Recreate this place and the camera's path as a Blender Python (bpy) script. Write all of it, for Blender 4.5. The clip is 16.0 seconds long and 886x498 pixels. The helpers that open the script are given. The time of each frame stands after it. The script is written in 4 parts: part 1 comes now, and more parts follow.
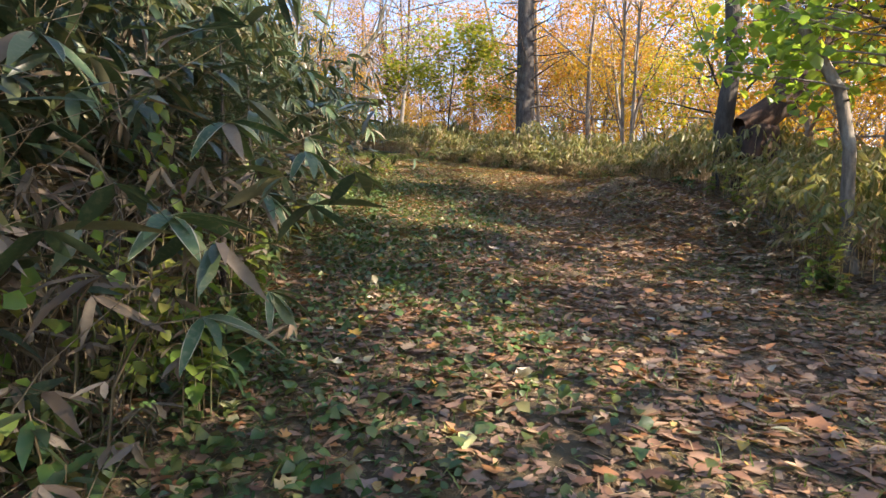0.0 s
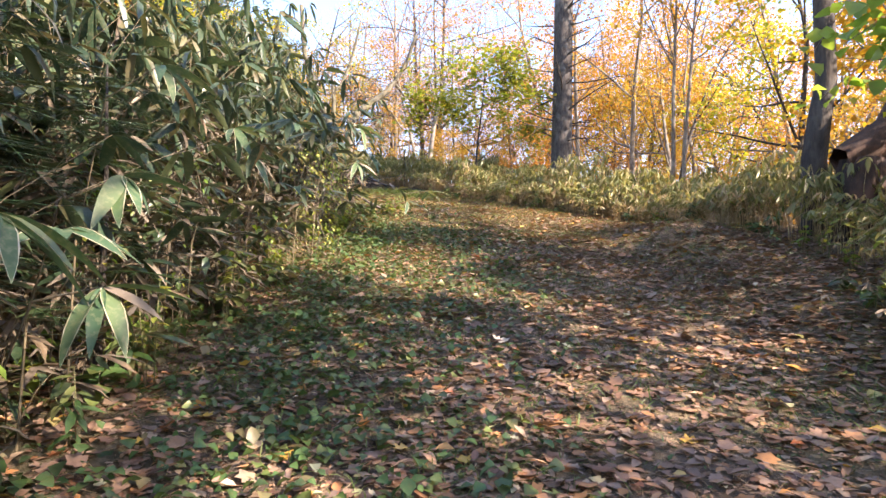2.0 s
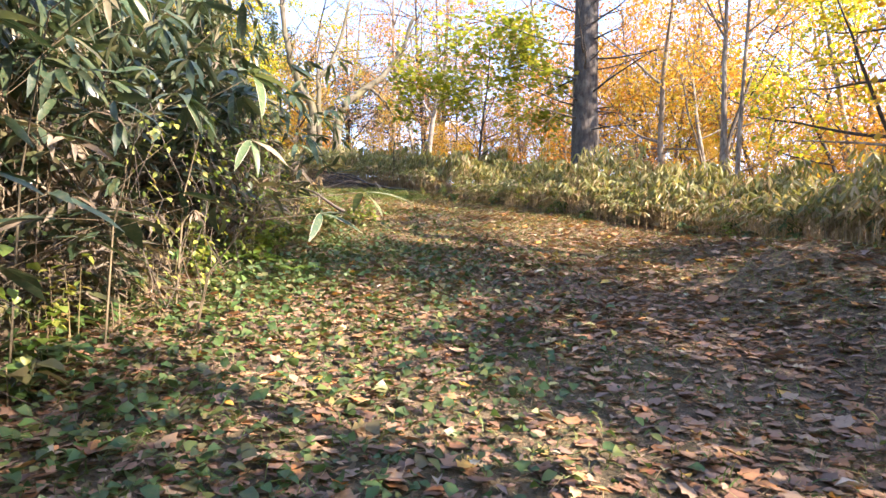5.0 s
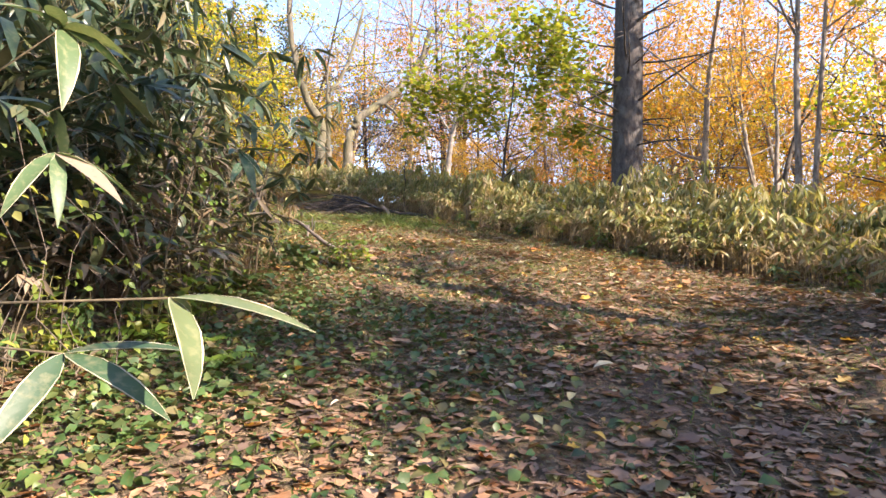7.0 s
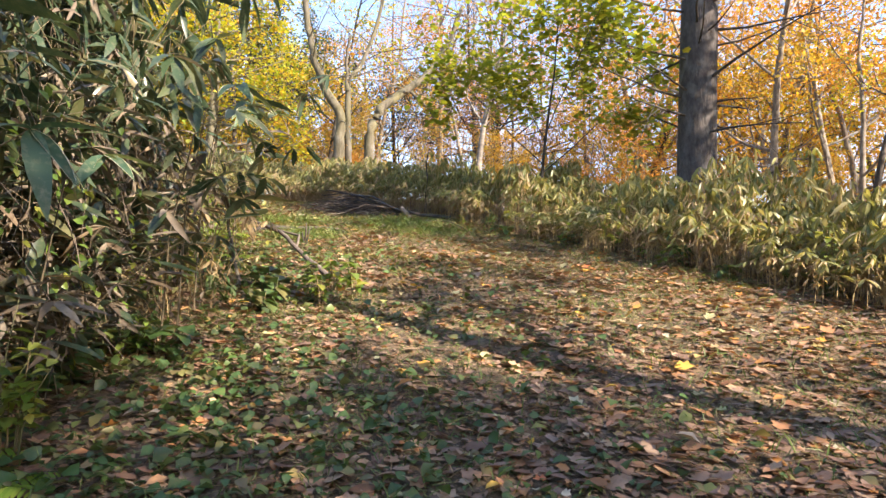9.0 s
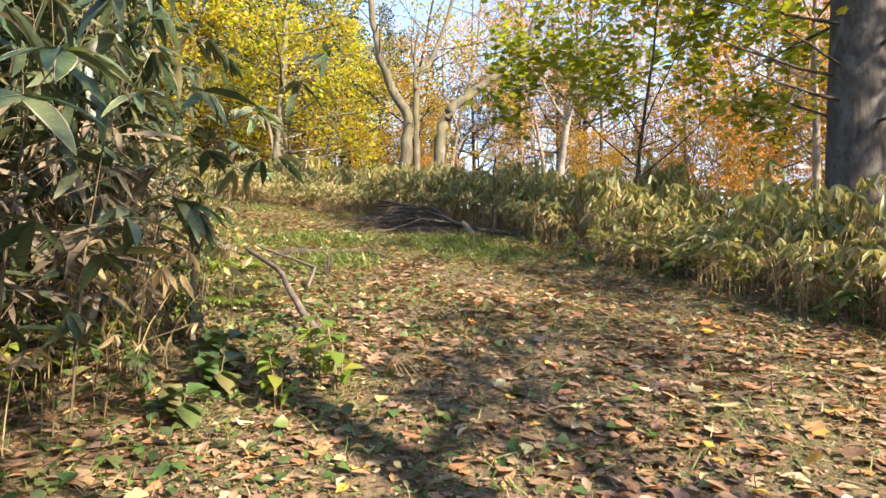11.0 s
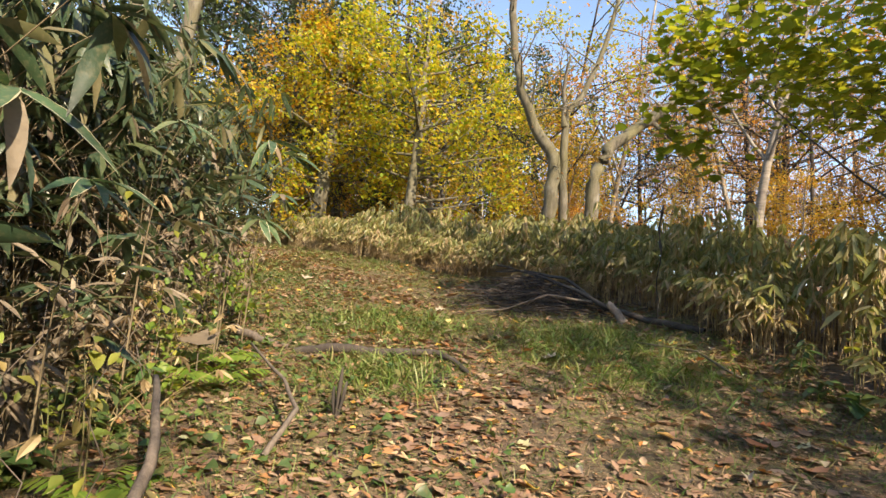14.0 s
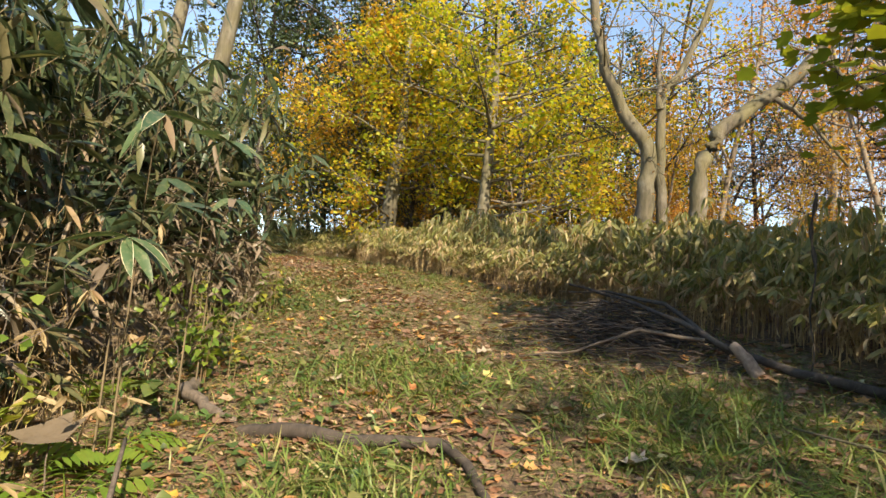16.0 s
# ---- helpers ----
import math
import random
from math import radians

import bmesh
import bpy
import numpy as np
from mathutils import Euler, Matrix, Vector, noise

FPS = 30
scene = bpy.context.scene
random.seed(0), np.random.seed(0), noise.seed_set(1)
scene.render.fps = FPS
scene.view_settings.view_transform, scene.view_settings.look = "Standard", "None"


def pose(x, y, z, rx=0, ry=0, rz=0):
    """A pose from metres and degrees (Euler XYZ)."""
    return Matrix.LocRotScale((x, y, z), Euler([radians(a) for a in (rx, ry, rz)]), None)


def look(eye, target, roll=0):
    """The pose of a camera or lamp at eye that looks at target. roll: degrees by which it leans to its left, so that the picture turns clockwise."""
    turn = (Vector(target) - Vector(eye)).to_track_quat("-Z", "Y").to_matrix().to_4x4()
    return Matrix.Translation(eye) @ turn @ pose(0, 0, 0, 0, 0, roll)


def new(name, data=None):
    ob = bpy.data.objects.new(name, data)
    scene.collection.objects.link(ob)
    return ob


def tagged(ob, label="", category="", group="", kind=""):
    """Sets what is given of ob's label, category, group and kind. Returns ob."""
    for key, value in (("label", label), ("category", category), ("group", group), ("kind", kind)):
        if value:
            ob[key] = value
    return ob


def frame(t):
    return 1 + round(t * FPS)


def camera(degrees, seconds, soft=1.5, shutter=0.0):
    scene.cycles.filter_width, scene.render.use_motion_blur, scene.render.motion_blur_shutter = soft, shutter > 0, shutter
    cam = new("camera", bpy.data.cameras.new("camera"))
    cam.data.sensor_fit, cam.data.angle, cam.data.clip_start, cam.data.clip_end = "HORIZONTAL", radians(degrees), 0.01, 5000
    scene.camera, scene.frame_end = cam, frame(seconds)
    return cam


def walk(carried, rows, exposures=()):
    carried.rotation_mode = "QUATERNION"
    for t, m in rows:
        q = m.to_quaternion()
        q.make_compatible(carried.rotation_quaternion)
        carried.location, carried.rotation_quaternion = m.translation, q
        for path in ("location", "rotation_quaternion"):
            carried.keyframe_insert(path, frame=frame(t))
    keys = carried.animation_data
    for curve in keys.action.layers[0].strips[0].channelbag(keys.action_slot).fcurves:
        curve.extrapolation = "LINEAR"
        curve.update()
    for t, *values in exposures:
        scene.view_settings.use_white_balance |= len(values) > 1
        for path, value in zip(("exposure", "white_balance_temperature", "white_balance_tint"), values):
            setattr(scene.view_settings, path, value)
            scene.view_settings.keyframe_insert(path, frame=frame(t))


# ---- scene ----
cam = camera(75.6, 16.0)
METRES, EYE, TILT, LEAN, TURN = 18.4, 1.4, 11.0, 2.0, 0.0
ROWS = [
    (0.0, 0.0, 0.0, 0.0, 0.47, -13.6, -1.94),
    (0.5, 0.0051, 0.0325, 0.0002, 1.19, -12.47, -1.93),
    (1.0, 0.0121, 0.0624, 0.0008, 1.67, -10.81, -1.96),
    (1.5, 0.0192, 0.0963, -0.0013, 2.9, -10.04, -1.9),
    (2.0, 0.0252, 0.1285, -0.0037, 4.5, -10.34, -1.81),
    (2.5, 0.0288, 0.1597, -0.0073, 5.44, -10.88, -1.79),
    (3.0, 0.0308, 0.1909, -0.0086, 5.45, -11.46, -1.82),
    (3.5, 0.0315, 0.2235, -0.01, 5.05, -11.85, -1.92),
    (4.0, 0.0298, 0.2584, -0.0119, 4.84, -12.0, -1.95),
    (4.5, 0.0305, 0.2925, -0.0157, 4.99, -11.28, -1.93),
    (7.0, 0.025, 0.4539, -0.0186, 7.6, -8.55, -1.76),
    (7.5, 0.0228, 0.4846, -0.0187, 8.17, -8.55, -1.7),
    (8.0, 0.02, 0.5156, -0.0189, 8.85, -8.91, -1.64),
    (10.5, 0.0124, 0.6631, -0.018, 16.79, -9.36, -0.54),
    (11.0, 0.0105, 0.693, -0.0161, 19.5, -9.22, -0.23),
    (11.5, 0.0071, 0.7233, -0.0154, 21.94, -8.89, -0.21),
    (12.0, 0.0037, 0.7535, -0.0175, 24.31, -8.58, -0.65),
    (12.5, -0.0031, 0.7825, -0.0179, 27.22, -8.01, -0.99),
    (13.0, -0.0124, 0.8136, -0.0171, 30.26, -6.89, -1.06),
    (13.5, -0.0205, 0.8428, -0.0154, 32.88, -5.42, -0.83),
    (14.0, -0.0317, 0.8705, -0.0163, 35.7, -4.37, -0.44),
    (14.5, -0.0423, 0.8977, -0.0178, 38.93, -4.16, -0.05),
    (15.0, -0.0544, 0.9235, -0.0182, 41.49, -4.24, 0.7),
    (15.5, -0.0648, 0.9526, -0.019, 43.06, -4.08, 1.3),
    (16.0, -0.0764, 0.9806, -0.0192, 45.02, -3.5, 1.7),
]
walk(cam, [(t, pose(0, 0, EYE, TILT, LEAN, TURN) @ pose(METRES * x, METRES * y, METRES * z, 90 + pitch, roll, yaw)) for t, x, y, z, yaw, pitch, roll in ROWS],
     exposures=[(0.0, 2.0, 6800, 16), (1.0, 2.22, 6800, 20), (2.0, 2.42, 6700, 22), (4.0, 2.62, 6700, 22), (8.0, 2.1, 6800, 20), (11.0, 2.1, 7100, 13), (13.5, 1.6, 7400, 13), (16.0, 1.42, 7600, 10)])

# ---- world and sun: a clear autumn sky, low sun from the right ----
SUN_EL, SUN_AZ = 33.0, 115.0
world = bpy.data.worlds.new("sky")
scene.world = world
world.use_nodes = True
wn = world.node_tree
sky = wn.nodes.new("ShaderNodeTexSky")
sky.sky_type = "NISHITA"
sky.sun_disc = False
sky.altitude, sky.dust_density, sky.ozone_density = 300.0, 0.4, 2.0
sky.sun_elevation, sky.sun_rotation = radians(SUN_EL), radians(SUN_AZ)
wn.nodes["Background"].inputs["Strength"].default_value = 0.13
wn.links.new(sky.outputs[0], wn.nodes["Background"].inputs["Color"])
sun = new("sun", bpy.data.lights.new("sun", "SUN"))
sun.data.energy, sun.data.angle, sun.data.color = 5.0, radians(0.55), (1.0, 0.9, 0.74)
sun.matrix_world = look((math.sin(radians(SUN_AZ)) * 50, math.cos(radians(SUN_AZ)) * 50, 50 * math.tan(radians(SUN_EL))), (0, 0, 0))

# ---- the lie of the land: a path climbing eleven degrees, falling gently to the right ----
TILTED = pose(0, 0, EYE, TILT, LEAN, TURN)
NORMAL = TILTED.to_3x3() @ Vector((0, 0, 1))
FOOT = TILTED @ Vector((0, 0, -EYE))


def smooth(u):
    u = min(max(u, 0.0), 1.0)
    return u * u * (3 - 2 * u)


def along(table, y):
    """Sideways place of a border at a distance along the path."""
    if y <= table[0][0]:
        return table[0][1]
    for (a, p), (b, q) in zip(table, table[1:]):
        if y < b:
            return p + (q - p) * (y - a) / (b - a)
    return table[-1][1]


# left and right borders of the open path, as (how far along, sideways)
LEFT = [(-6, -1.6), (0, -1.35), (2.5, -1.25), (5, -1.75), (9, -2.15), (11.5, -2.2), (14, -2.35), (15.5, -2.9), (17, -3.6), (18.2, -4.7), (19, -5.6), (19.8, -6.6), (20.6, -7.7), (22.3, -9.3), (25.5, -17), (27.5, -24)]
RIGHT = [(-6, 3.0), (0, 3.2), (4.5, 3.5), (8, 4.2), (10, 4.9), (13, 5.0), (15, 4.5), (16.3, 3.7), (17.6, 2.6), (19.2, 1.5), (20.2, 0.3), (21.2, -0.7), (22.5, -1.7), (23.8, -2.4), (24.5, -3.7), (25.1, -5.6), (26.7, -9.4), (28.7, -15), (31, -22), (32, -30)]


def ground_z(x, y):
    """Height of the ground at a place of the world."""
    z = FOOT.z - (NORMAL.x * (x - FOOT.x) + NORMAL.y * (y - FOOT.y)) / NORMAL.z
    z -= 0.36 * smooth(y / 10)
    z += 0.35 * smooth((along(LEFT, y) - 0.3 - x) / 2.5)
    z += 0.22 * smooth((x - along(RIGHT, y)) / 1.2) * (1 - smooth((y - 9) / 6))
    z += 0.36 * smooth((x - 2.5) / 1.6) * smooth((y - 5) / 4) * (1 - smooth((y - 13) / 3.5))
    z += 0.16 * math.exp(-((x - 4.1) / 0.7) ** 2 - ((y - 12.4) / 0.5) ** 2)
    z -= 0.13 * max(0.0, x - 7)
    crest = max(0.0, y - 27)
    z -= 0.10 * crest * min(1.0, crest / 6) + 0.0035 * crest * crest
    z += 0.10 * max(0.0, -y - 3)
    z += 0.05 * noise.noise((x * 0.45, y * 0.45, 0)) + 0.022 * noise.noise((x * 1.7, y * 1.7, 3)) + 0.01 * noise.noise((x * 5, y * 5, 7))
    far = smooth((math.hypot(x, y - 15) - 40) / 90)
    return z * (1 - far) - 6.0 * far


def P(x, y, h=0.0):
    """The point h above the ground at a place named along the slope."""
    v = TILTED @ Vector((x, y, -EYE))
    return Vector((v.x, v.y, ground_z(v.x, v.y) + h))


def under(x, y, z, h=-0.2):
    """The ground straight below a point given in the frame of the slope."""
    v = TILTED @ Vector((x, y, z - EYE))
    return Vector((v.x, v.y, ground_z(v.x, v.y) + h))


# ---- materials ----
def shader(name):
    m = bpy.data.materials.new(name)
    m.use_nodes = True
    return m, m.node_tree, m.node_tree.nodes["Principled BSDF"]


def node(tree, kind, **values):
    n = tree.nodes.new(kind)
    for key, value in values.items():
        n.inputs[key].default_value = value
    return n


def ramp(tree, source, colours, hard=False):
    r = tree.nodes.new("ShaderNodeValToRGB")
    while len(r.color_ramp.elements) < len(colours):
        r.color_ramp.elements.new(0.5)
    if hard:
        r.color_ramp.interpolation = "CONSTANT"
    for i, c in enumerate(colours):
        r.color_ramp.elements[i].position = i / (len(colours) if hard else max(1, len(colours) - 1))
        r.color_ramp.elements[i].color = (*c, 1)
    tree.links.new(source, r.inputs[0])
    return r.outputs[0]


def mix(tree, factor, a, b, kind="MIX"):
    n = tree.nodes.new("ShaderNodeMix")
    n.data_type, n.blend_type = "RGBA", kind
    for socket, value in ((n.inputs[0], factor), (n.inputs[6], a), (n.inputs[7], b)):
        if isinstance(value, (int, float)):
            socket.default_value = value
        elif isinstance(value, tuple):
            socket.default_value = (*value, 1)
        else:
            tree.links.new(value, socket)
    return n.outputs[2]


def place(tree, stretch=(1, 1, 1), which="Object"):
    c = tree.nodes.new("ShaderNodeTexCoord")
    m = node(tree, "ShaderNodeMapping", Scale=stretch)
    tree.links.new(c.outputs[which], m.inputs[0])
    return m.outputs[0]


def grain(tree, scale, stretch=(1, 1, 1), detail=4.0, which="Object", rough=0.6):
    n = node(tree, "ShaderNodeTexNoise", Scale=scale, Detail=detail, Roughness=rough)
    tree.links.new(place(tree, stretch, which), n.inputs["Vector"])
    return n.outputs[0]


def bump(tree, bsdf, height, strength, distance=0.02):
    b = node(tree, "ShaderNodeBump", Strength=strength, Distance=distance)
    tree.links.new(height, b.inputs["Height"])
    tree.links.new(b.outputs[0], bsdf.inputs["Normal"])


def leaf_material(name, colours, through_it=0.4, rough=0.45, specks=(0.25, 0.16, 0.06), speck=0.25, hard=False):
    """Thin leaves: each one takes its own colour, lets light through, and is blotched."""
    m, tree, bsdf = shader(name)
    g = tree.nodes.new("ShaderNodeNewGeometry")
    info = tree.nodes.new("ShaderNodeObjectInfo")
    add = tree.nodes.new("ShaderNodeMath")
    add.operation = "ADD"
    tree.links.new(g.outputs["Random Per Island"], add.inputs[0])
    tree.links.new(info.outputs["Random"], add.inputs[1])
    wrap = tree.nodes.new("ShaderNodeMath")
    wrap.operation = "FRACT"
    tree.links.new(add.outputs[0], wrap.inputs[0])
    colour = ramp(tree, wrap.outputs[0], colours, hard)
    blotch = ramp(tree, grain(tree, 38, detail=3), [(0, 0, 0), (0, 0, 0), (0, 0, 0), (1, 1, 1), (1, 1, 1)])
    scaled = mix(tree, speck, (0, 0, 0), blotch)
    colour = mix(tree, scaled, colour, specks)
    tone = ramp(tree, grain(tree, 7, detail=2), [(0.72, 0.72, 0.72), (1.2, 1.2, 1.2)])
    colour = mix(tree, 1.0, colour, tone, "MULTIPLY")
    tree.links.new(colour, bsdf.inputs["Base Color"])
    bsdf.inputs["Roughness"].default_value = rough
    bsdf.inputs["Specular IOR Level"].default_value = 0.45
    bump(tree, bsdf, grain(tree, 60, (1, 1, 1)), 0.25, 0.004)
    t = tree.nodes.new("ShaderNodeBsdfTranslucent")
    bright = mix(tree, 1.0, colour, (1.25, 1.15, 0.7), "MULTIPLY")
    tree.links.new(bright, t.inputs[0])
    s = node(tree, "ShaderNodeMixShader", Fac=through_it)
    tree.links.new(bsdf.outputs[0], s.inputs[1])
    tree.links.new(t.outputs[0], s.inputs[2])
    tree.links.new(s.outputs[0], tree.nodes["Material Output"].inputs[0])
    return m


def bark_material(name, dark, light, moss=None, scale=9.0, stretch=(1, 1, 0.22), depth=0.8, patch=(0.32, 0.34, 0.3)):
    m, tree, bsdf = shader(name)
    rough = grain(tree, scale, stretch, 6.0, rough=0.7)
    colour = ramp(tree, rough, [dark, dark, light, light])
    lichen = ramp(tree, grain(tree, 3.3, (1, 1, 0.7), 5.0), [(0, 0, 0), (0, 0, 0), (0, 0, 0), (0.9, 0.9, 0.9), (1, 1, 1)])
    colour = mix(tree, lichen, colour, patch)
    if moss:
        green = ramp(tree, grain(tree, 1.6, (1, 1, 0.5), 5.0), [(0, 0, 0), (0, 0, 0), (0.8, 0.8, 0.8), (1, 1, 1)])
        colour = mix(tree, green, colour, moss)
    tree.links.new(colour, bsdf.inputs["Base Color"])
    bsdf.inputs["Roughness"].default_value = 0.9
    bump(tree, bsdf, rough, depth, 0.03)
    return m


def soil_material():
    m, tree, bsdf = shader("leaf_mould_soil")
    big = grain(tree, 0.55, detail=5, which="Object")
    fine = grain(tree, 26, detail=8, rough=0.75)
    litter = ramp(tree, fine, [(0.045, 0.028, 0.019), (0.105, 0.066, 0.044), (0.19, 0.122, 0.08), (0.28, 0.195, 0.13)])
    mossy = ramp(tree, fine, [(0.045, 0.045, 0.016), (0.1, 0.1, 0.034), (0.18, 0.17, 0.065)])
    where = ramp(tree, big, [(0, 0, 0), (0.0, 0.0, 0.0), (0.75, 0.75, 0.75), (1, 1, 1)])
    cells = node(tree, "ShaderNodeTexVoronoi", Scale=24.0)
    tree.links.new(place(tree, (1, 1.3, 1)), cells.inputs["Vector"])
    split = tree.nodes.new("ShaderNodeSeparateColor")
    tree.links.new(cells.outputs["Color"], split.inputs[0])
    flakes = ramp(tree, split.outputs[0], [(0.06, 0.036, 0.024), (0.14, 0.085, 0.055), (0.24, 0.15, 0.095), (0.1, 0.062, 0.042), (0.3, 0.2, 0.13), (0.08, 0.05, 0.034)], True)
    litter = mix(tree, 0.6, litter, flakes)
    mossy = mix(tree, 0.3, mossy, flakes)
    tree.links.new(mix(tree, where, litter, mossy), bsdf.inputs["Base Color"])
    bsdf.inputs["Roughness"].default_value = 0.95
    bump(tree, bsdf, fine, 1.0, 0.04)
    return m


SOIL = soil_material()
SASA_LEAF = leaf_material("sasa_leaf", [(0.026, 0.052, 0.026), (0.04, 0.07, 0.032), (0.033, 0.06, 0.034), (0.06, 0.09, 0.036), (0.046, 0.07, 0.038), (0.034, 0.06, 0.03), (0.1, 0.115, 0.045), (0.14, 0.12, 0.065)], 0.25, 0.36, (0.3, 0.24, 0.14), 0.3)
SASA_LOW = leaf_material("low_sasa_leaf", [(0.12, 0.145, 0.045), (0.2, 0.215, 0.065), (0.14, 0.165, 0.05), (0.29, 0.27, 0.085), (0.1, 0.125, 0.042), (0.24, 0.24, 0.07), (0.42, 0.36, 0.17), (0.17, 0.185, 0.058), (0.36, 0.3, 0.13)], 0.48, 0.4, (0.42, 0.33, 0.18), 0.35)
STRAW_LEAF = leaf_material("straw_sasa_leaf", [(0.46, 0.36, 0.2), (0.32, 0.23, 0.12), (0.52, 0.42, 0.25), (0.24, 0.15, 0.08)], 0.45, 0.6, (0.16, 0.11, 0.06), 0.35)
STRAW_CULM = leaf_material("straw_sasa_stalk", [(0.52, 0.4, 0.21), (0.36, 0.25, 0.12), (0.44, 0.34, 0.17), (0.17, 0.1, 0.055)], 0.25, 0.5, (0.1, 0.07, 0.045), 0.35)
SASA_DRY = leaf_material("sasa_dry_leaf", [(0.2, 0.16, 0.115), (0.13, 0.1, 0.07), (0.28, 0.23, 0.165), (0.09, 0.068, 0.048), (0.24, 0.17, 0.1)], 0.25, 0.7, (0.08, 0.055, 0.035), 0.4)
SASA_CULM = bark_material("sasa_culm", (0.06, 0.045, 0.026), (0.21, 0.165, 0.095), scale=14, stretch=(1, 1, 0.15), depth=0.15, patch=(0.07, 0.045, 0.03))
YELLOW = leaf_material("yellow_leaf", [(0.52, 0.31, 0.03), (0.44, 0.3, 0.03), (0.54, 0.25, 0.025), (0.36, 0.3, 0.04), (0.5, 0.36, 0.045)], 0.5, 0.5)
ORANGE = leaf_material("orange_leaf", [(0.46, 0.2, 0.03), (0.52, 0.27, 0.04), (0.36, 0.13, 0.03), (0.54, 0.33, 0.055)], 0.5, 0.5)
YELGREEN = leaf_material("yellow_green_leaf", [(0.22, 0.33, 0.025), (0.5, 0.44, 0.035), (0.17, 0.29, 0.025), (0.62, 0.46, 0.04), (0.34, 0.39, 0.03), (0.58, 0.33, 0.03), (0.2, 0.31, 0.025), (0.55, 0.45, 0.035)], 0.58, 0.5)
GREEN = leaf_material("green_leaf", [(0.10, 0.19, 0.03), (0.16, 0.25, 0.04), (0.21, 0.28, 0.05), (0.08, 0.15, 0.03), (0.30, 0.30, 0.05)], 0.5, 0.42)
RUSSET = leaf_material("russet_leaf", [(0.36, 0.2, 0.1), (0.45, 0.3, 0.17), (0.4, 0.22, 0.12), (0.55, 0.38, 0.2)], 0.45, 0.6)
NEEDLE = leaf_material("conifer_needle", [(0.025, 0.05, 0.02), (0.04, 0.07, 0.03), (0.06, 0.09, 0.035)], 0.15, 0.55)
LITTER = leaf_material("fallen_leaf_brown", [(0.17, 0.095, 0.06), (0.25, 0.145, 0.09), (0.31, 0.19, 0.125), (0.2, 0.125, 0.09), (0.38, 0.26, 0.17), (0.34, 0.15, 0.06), (0.13, 0.075, 0.052), (0.27, 0.185, 0.135), (0.42, 0.19, 0.065), (0.43, 0.31, 0.2), (0.24, 0.115, 0.065), (0.15, 0.1, 0.07)], 0.12, 0.6, (0.06, 0.04, 0.03), 0.4)
LITTER_BRIGHT = leaf_material("fallen_leaf_bright", [(0.55, 0.30, 0.05), (0.60, 0.40, 0.08), (0.50, 0.19, 0.05), (0.42, 0.38, 0.14), (0.45, 0.13, 0.05), (0.5, 0.42, 0.22), (0.38, 0.4, 0.18), (0.52, 0.46, 0.33), (0.5, 0.24, 0.06), (0.44, 0.4, 0.28)], 0.2, 0.55)
HERB = leaf_material("herb_leaf", [(0.045, 0.09, 0.028), (0.06, 0.12, 0.035), (0.08, 0.145, 0.036), (0.05, 0.08, 0.034), (0.13, 0.17, 0.045), (0.16, 0.13, 0.06)], 0.3, 0.42)
GRASS = leaf_material("grass_blade", [(0.07, 0.13, 0.03), (0.11, 0.18, 0.04), (0.16, 0.22, 0.05), (0.28, 0.26, 0.11)], 0.35, 0.45, speck=0.1)
STRAW = leaf_material("dry_grass", [(0.4, 0.29, 0.15), (0.3, 0.2, 0.1), (0.46, 0.35, 0.2), (0.34, 0.2, 0.1)], 0.25, 0.7, speck=0.1)
PINE_BARK = bark_material("pine_bark", (0.02, 0.017, 0.016), (0.075, 0.063, 0.056), scale=11, stretch=(1, 1, 0.35), depth=1.0, patch=(0.13, 0.13, 0.12))
DARK_BARK = bark_material("dark_bark", (0.016, 0.013, 0.01), (0.07, 0.054, 0.042), scale=14, depth=0.8, patch=(0.08, 0.072, 0.06))
GREY_BARK = bark_material("grey_bark", (0.035, 0.03, 0.024), (0.13, 0.11, 0.088), moss=(0.1, 0.09, 0.036), scale=10, depth=0.9, patch=(0.2, 0.185, 0.155))
THIN_BARK = bark_material("thin_trunk_bark", (0.075, 0.06, 0.045), (0.21, 0.17, 0.13), scale=18, depth=0.4, patch=(0.34, 0.32, 0.27))
PALE_BARK = bark_material("pale_bark", (0.1, 0.085, 0.07), (0.27, 0.235, 0.195), scale=7, stretch=(0.4, 0.4, 2.0), depth=0.4, patch=(0.11, 0.09, 0.075))
TWIG = bark_material("twig_bark", (0.05, 0.04, 0.03), (0.16, 0.125, 0.1), scale=22, depth=0.3, patch=(0.1, 0.085, 0.07))
CUT_WOOD = bark_material("cut_wood", (0.14, 0.105, 0.08), (0.3, 0.235, 0.18), scale=20, stretch=(1, 1, 1), depth=0.3, patch=(0.42, 0.33, 0.26))
ROTTEN = bark_material("rotten_red_wood", (0.014, 0.009, 0.006), (0.07, 0.036, 0.02), scale=9, stretch=(1, 1, 0.4), depth=1.0, patch=(0.12, 0.055, 0.03))


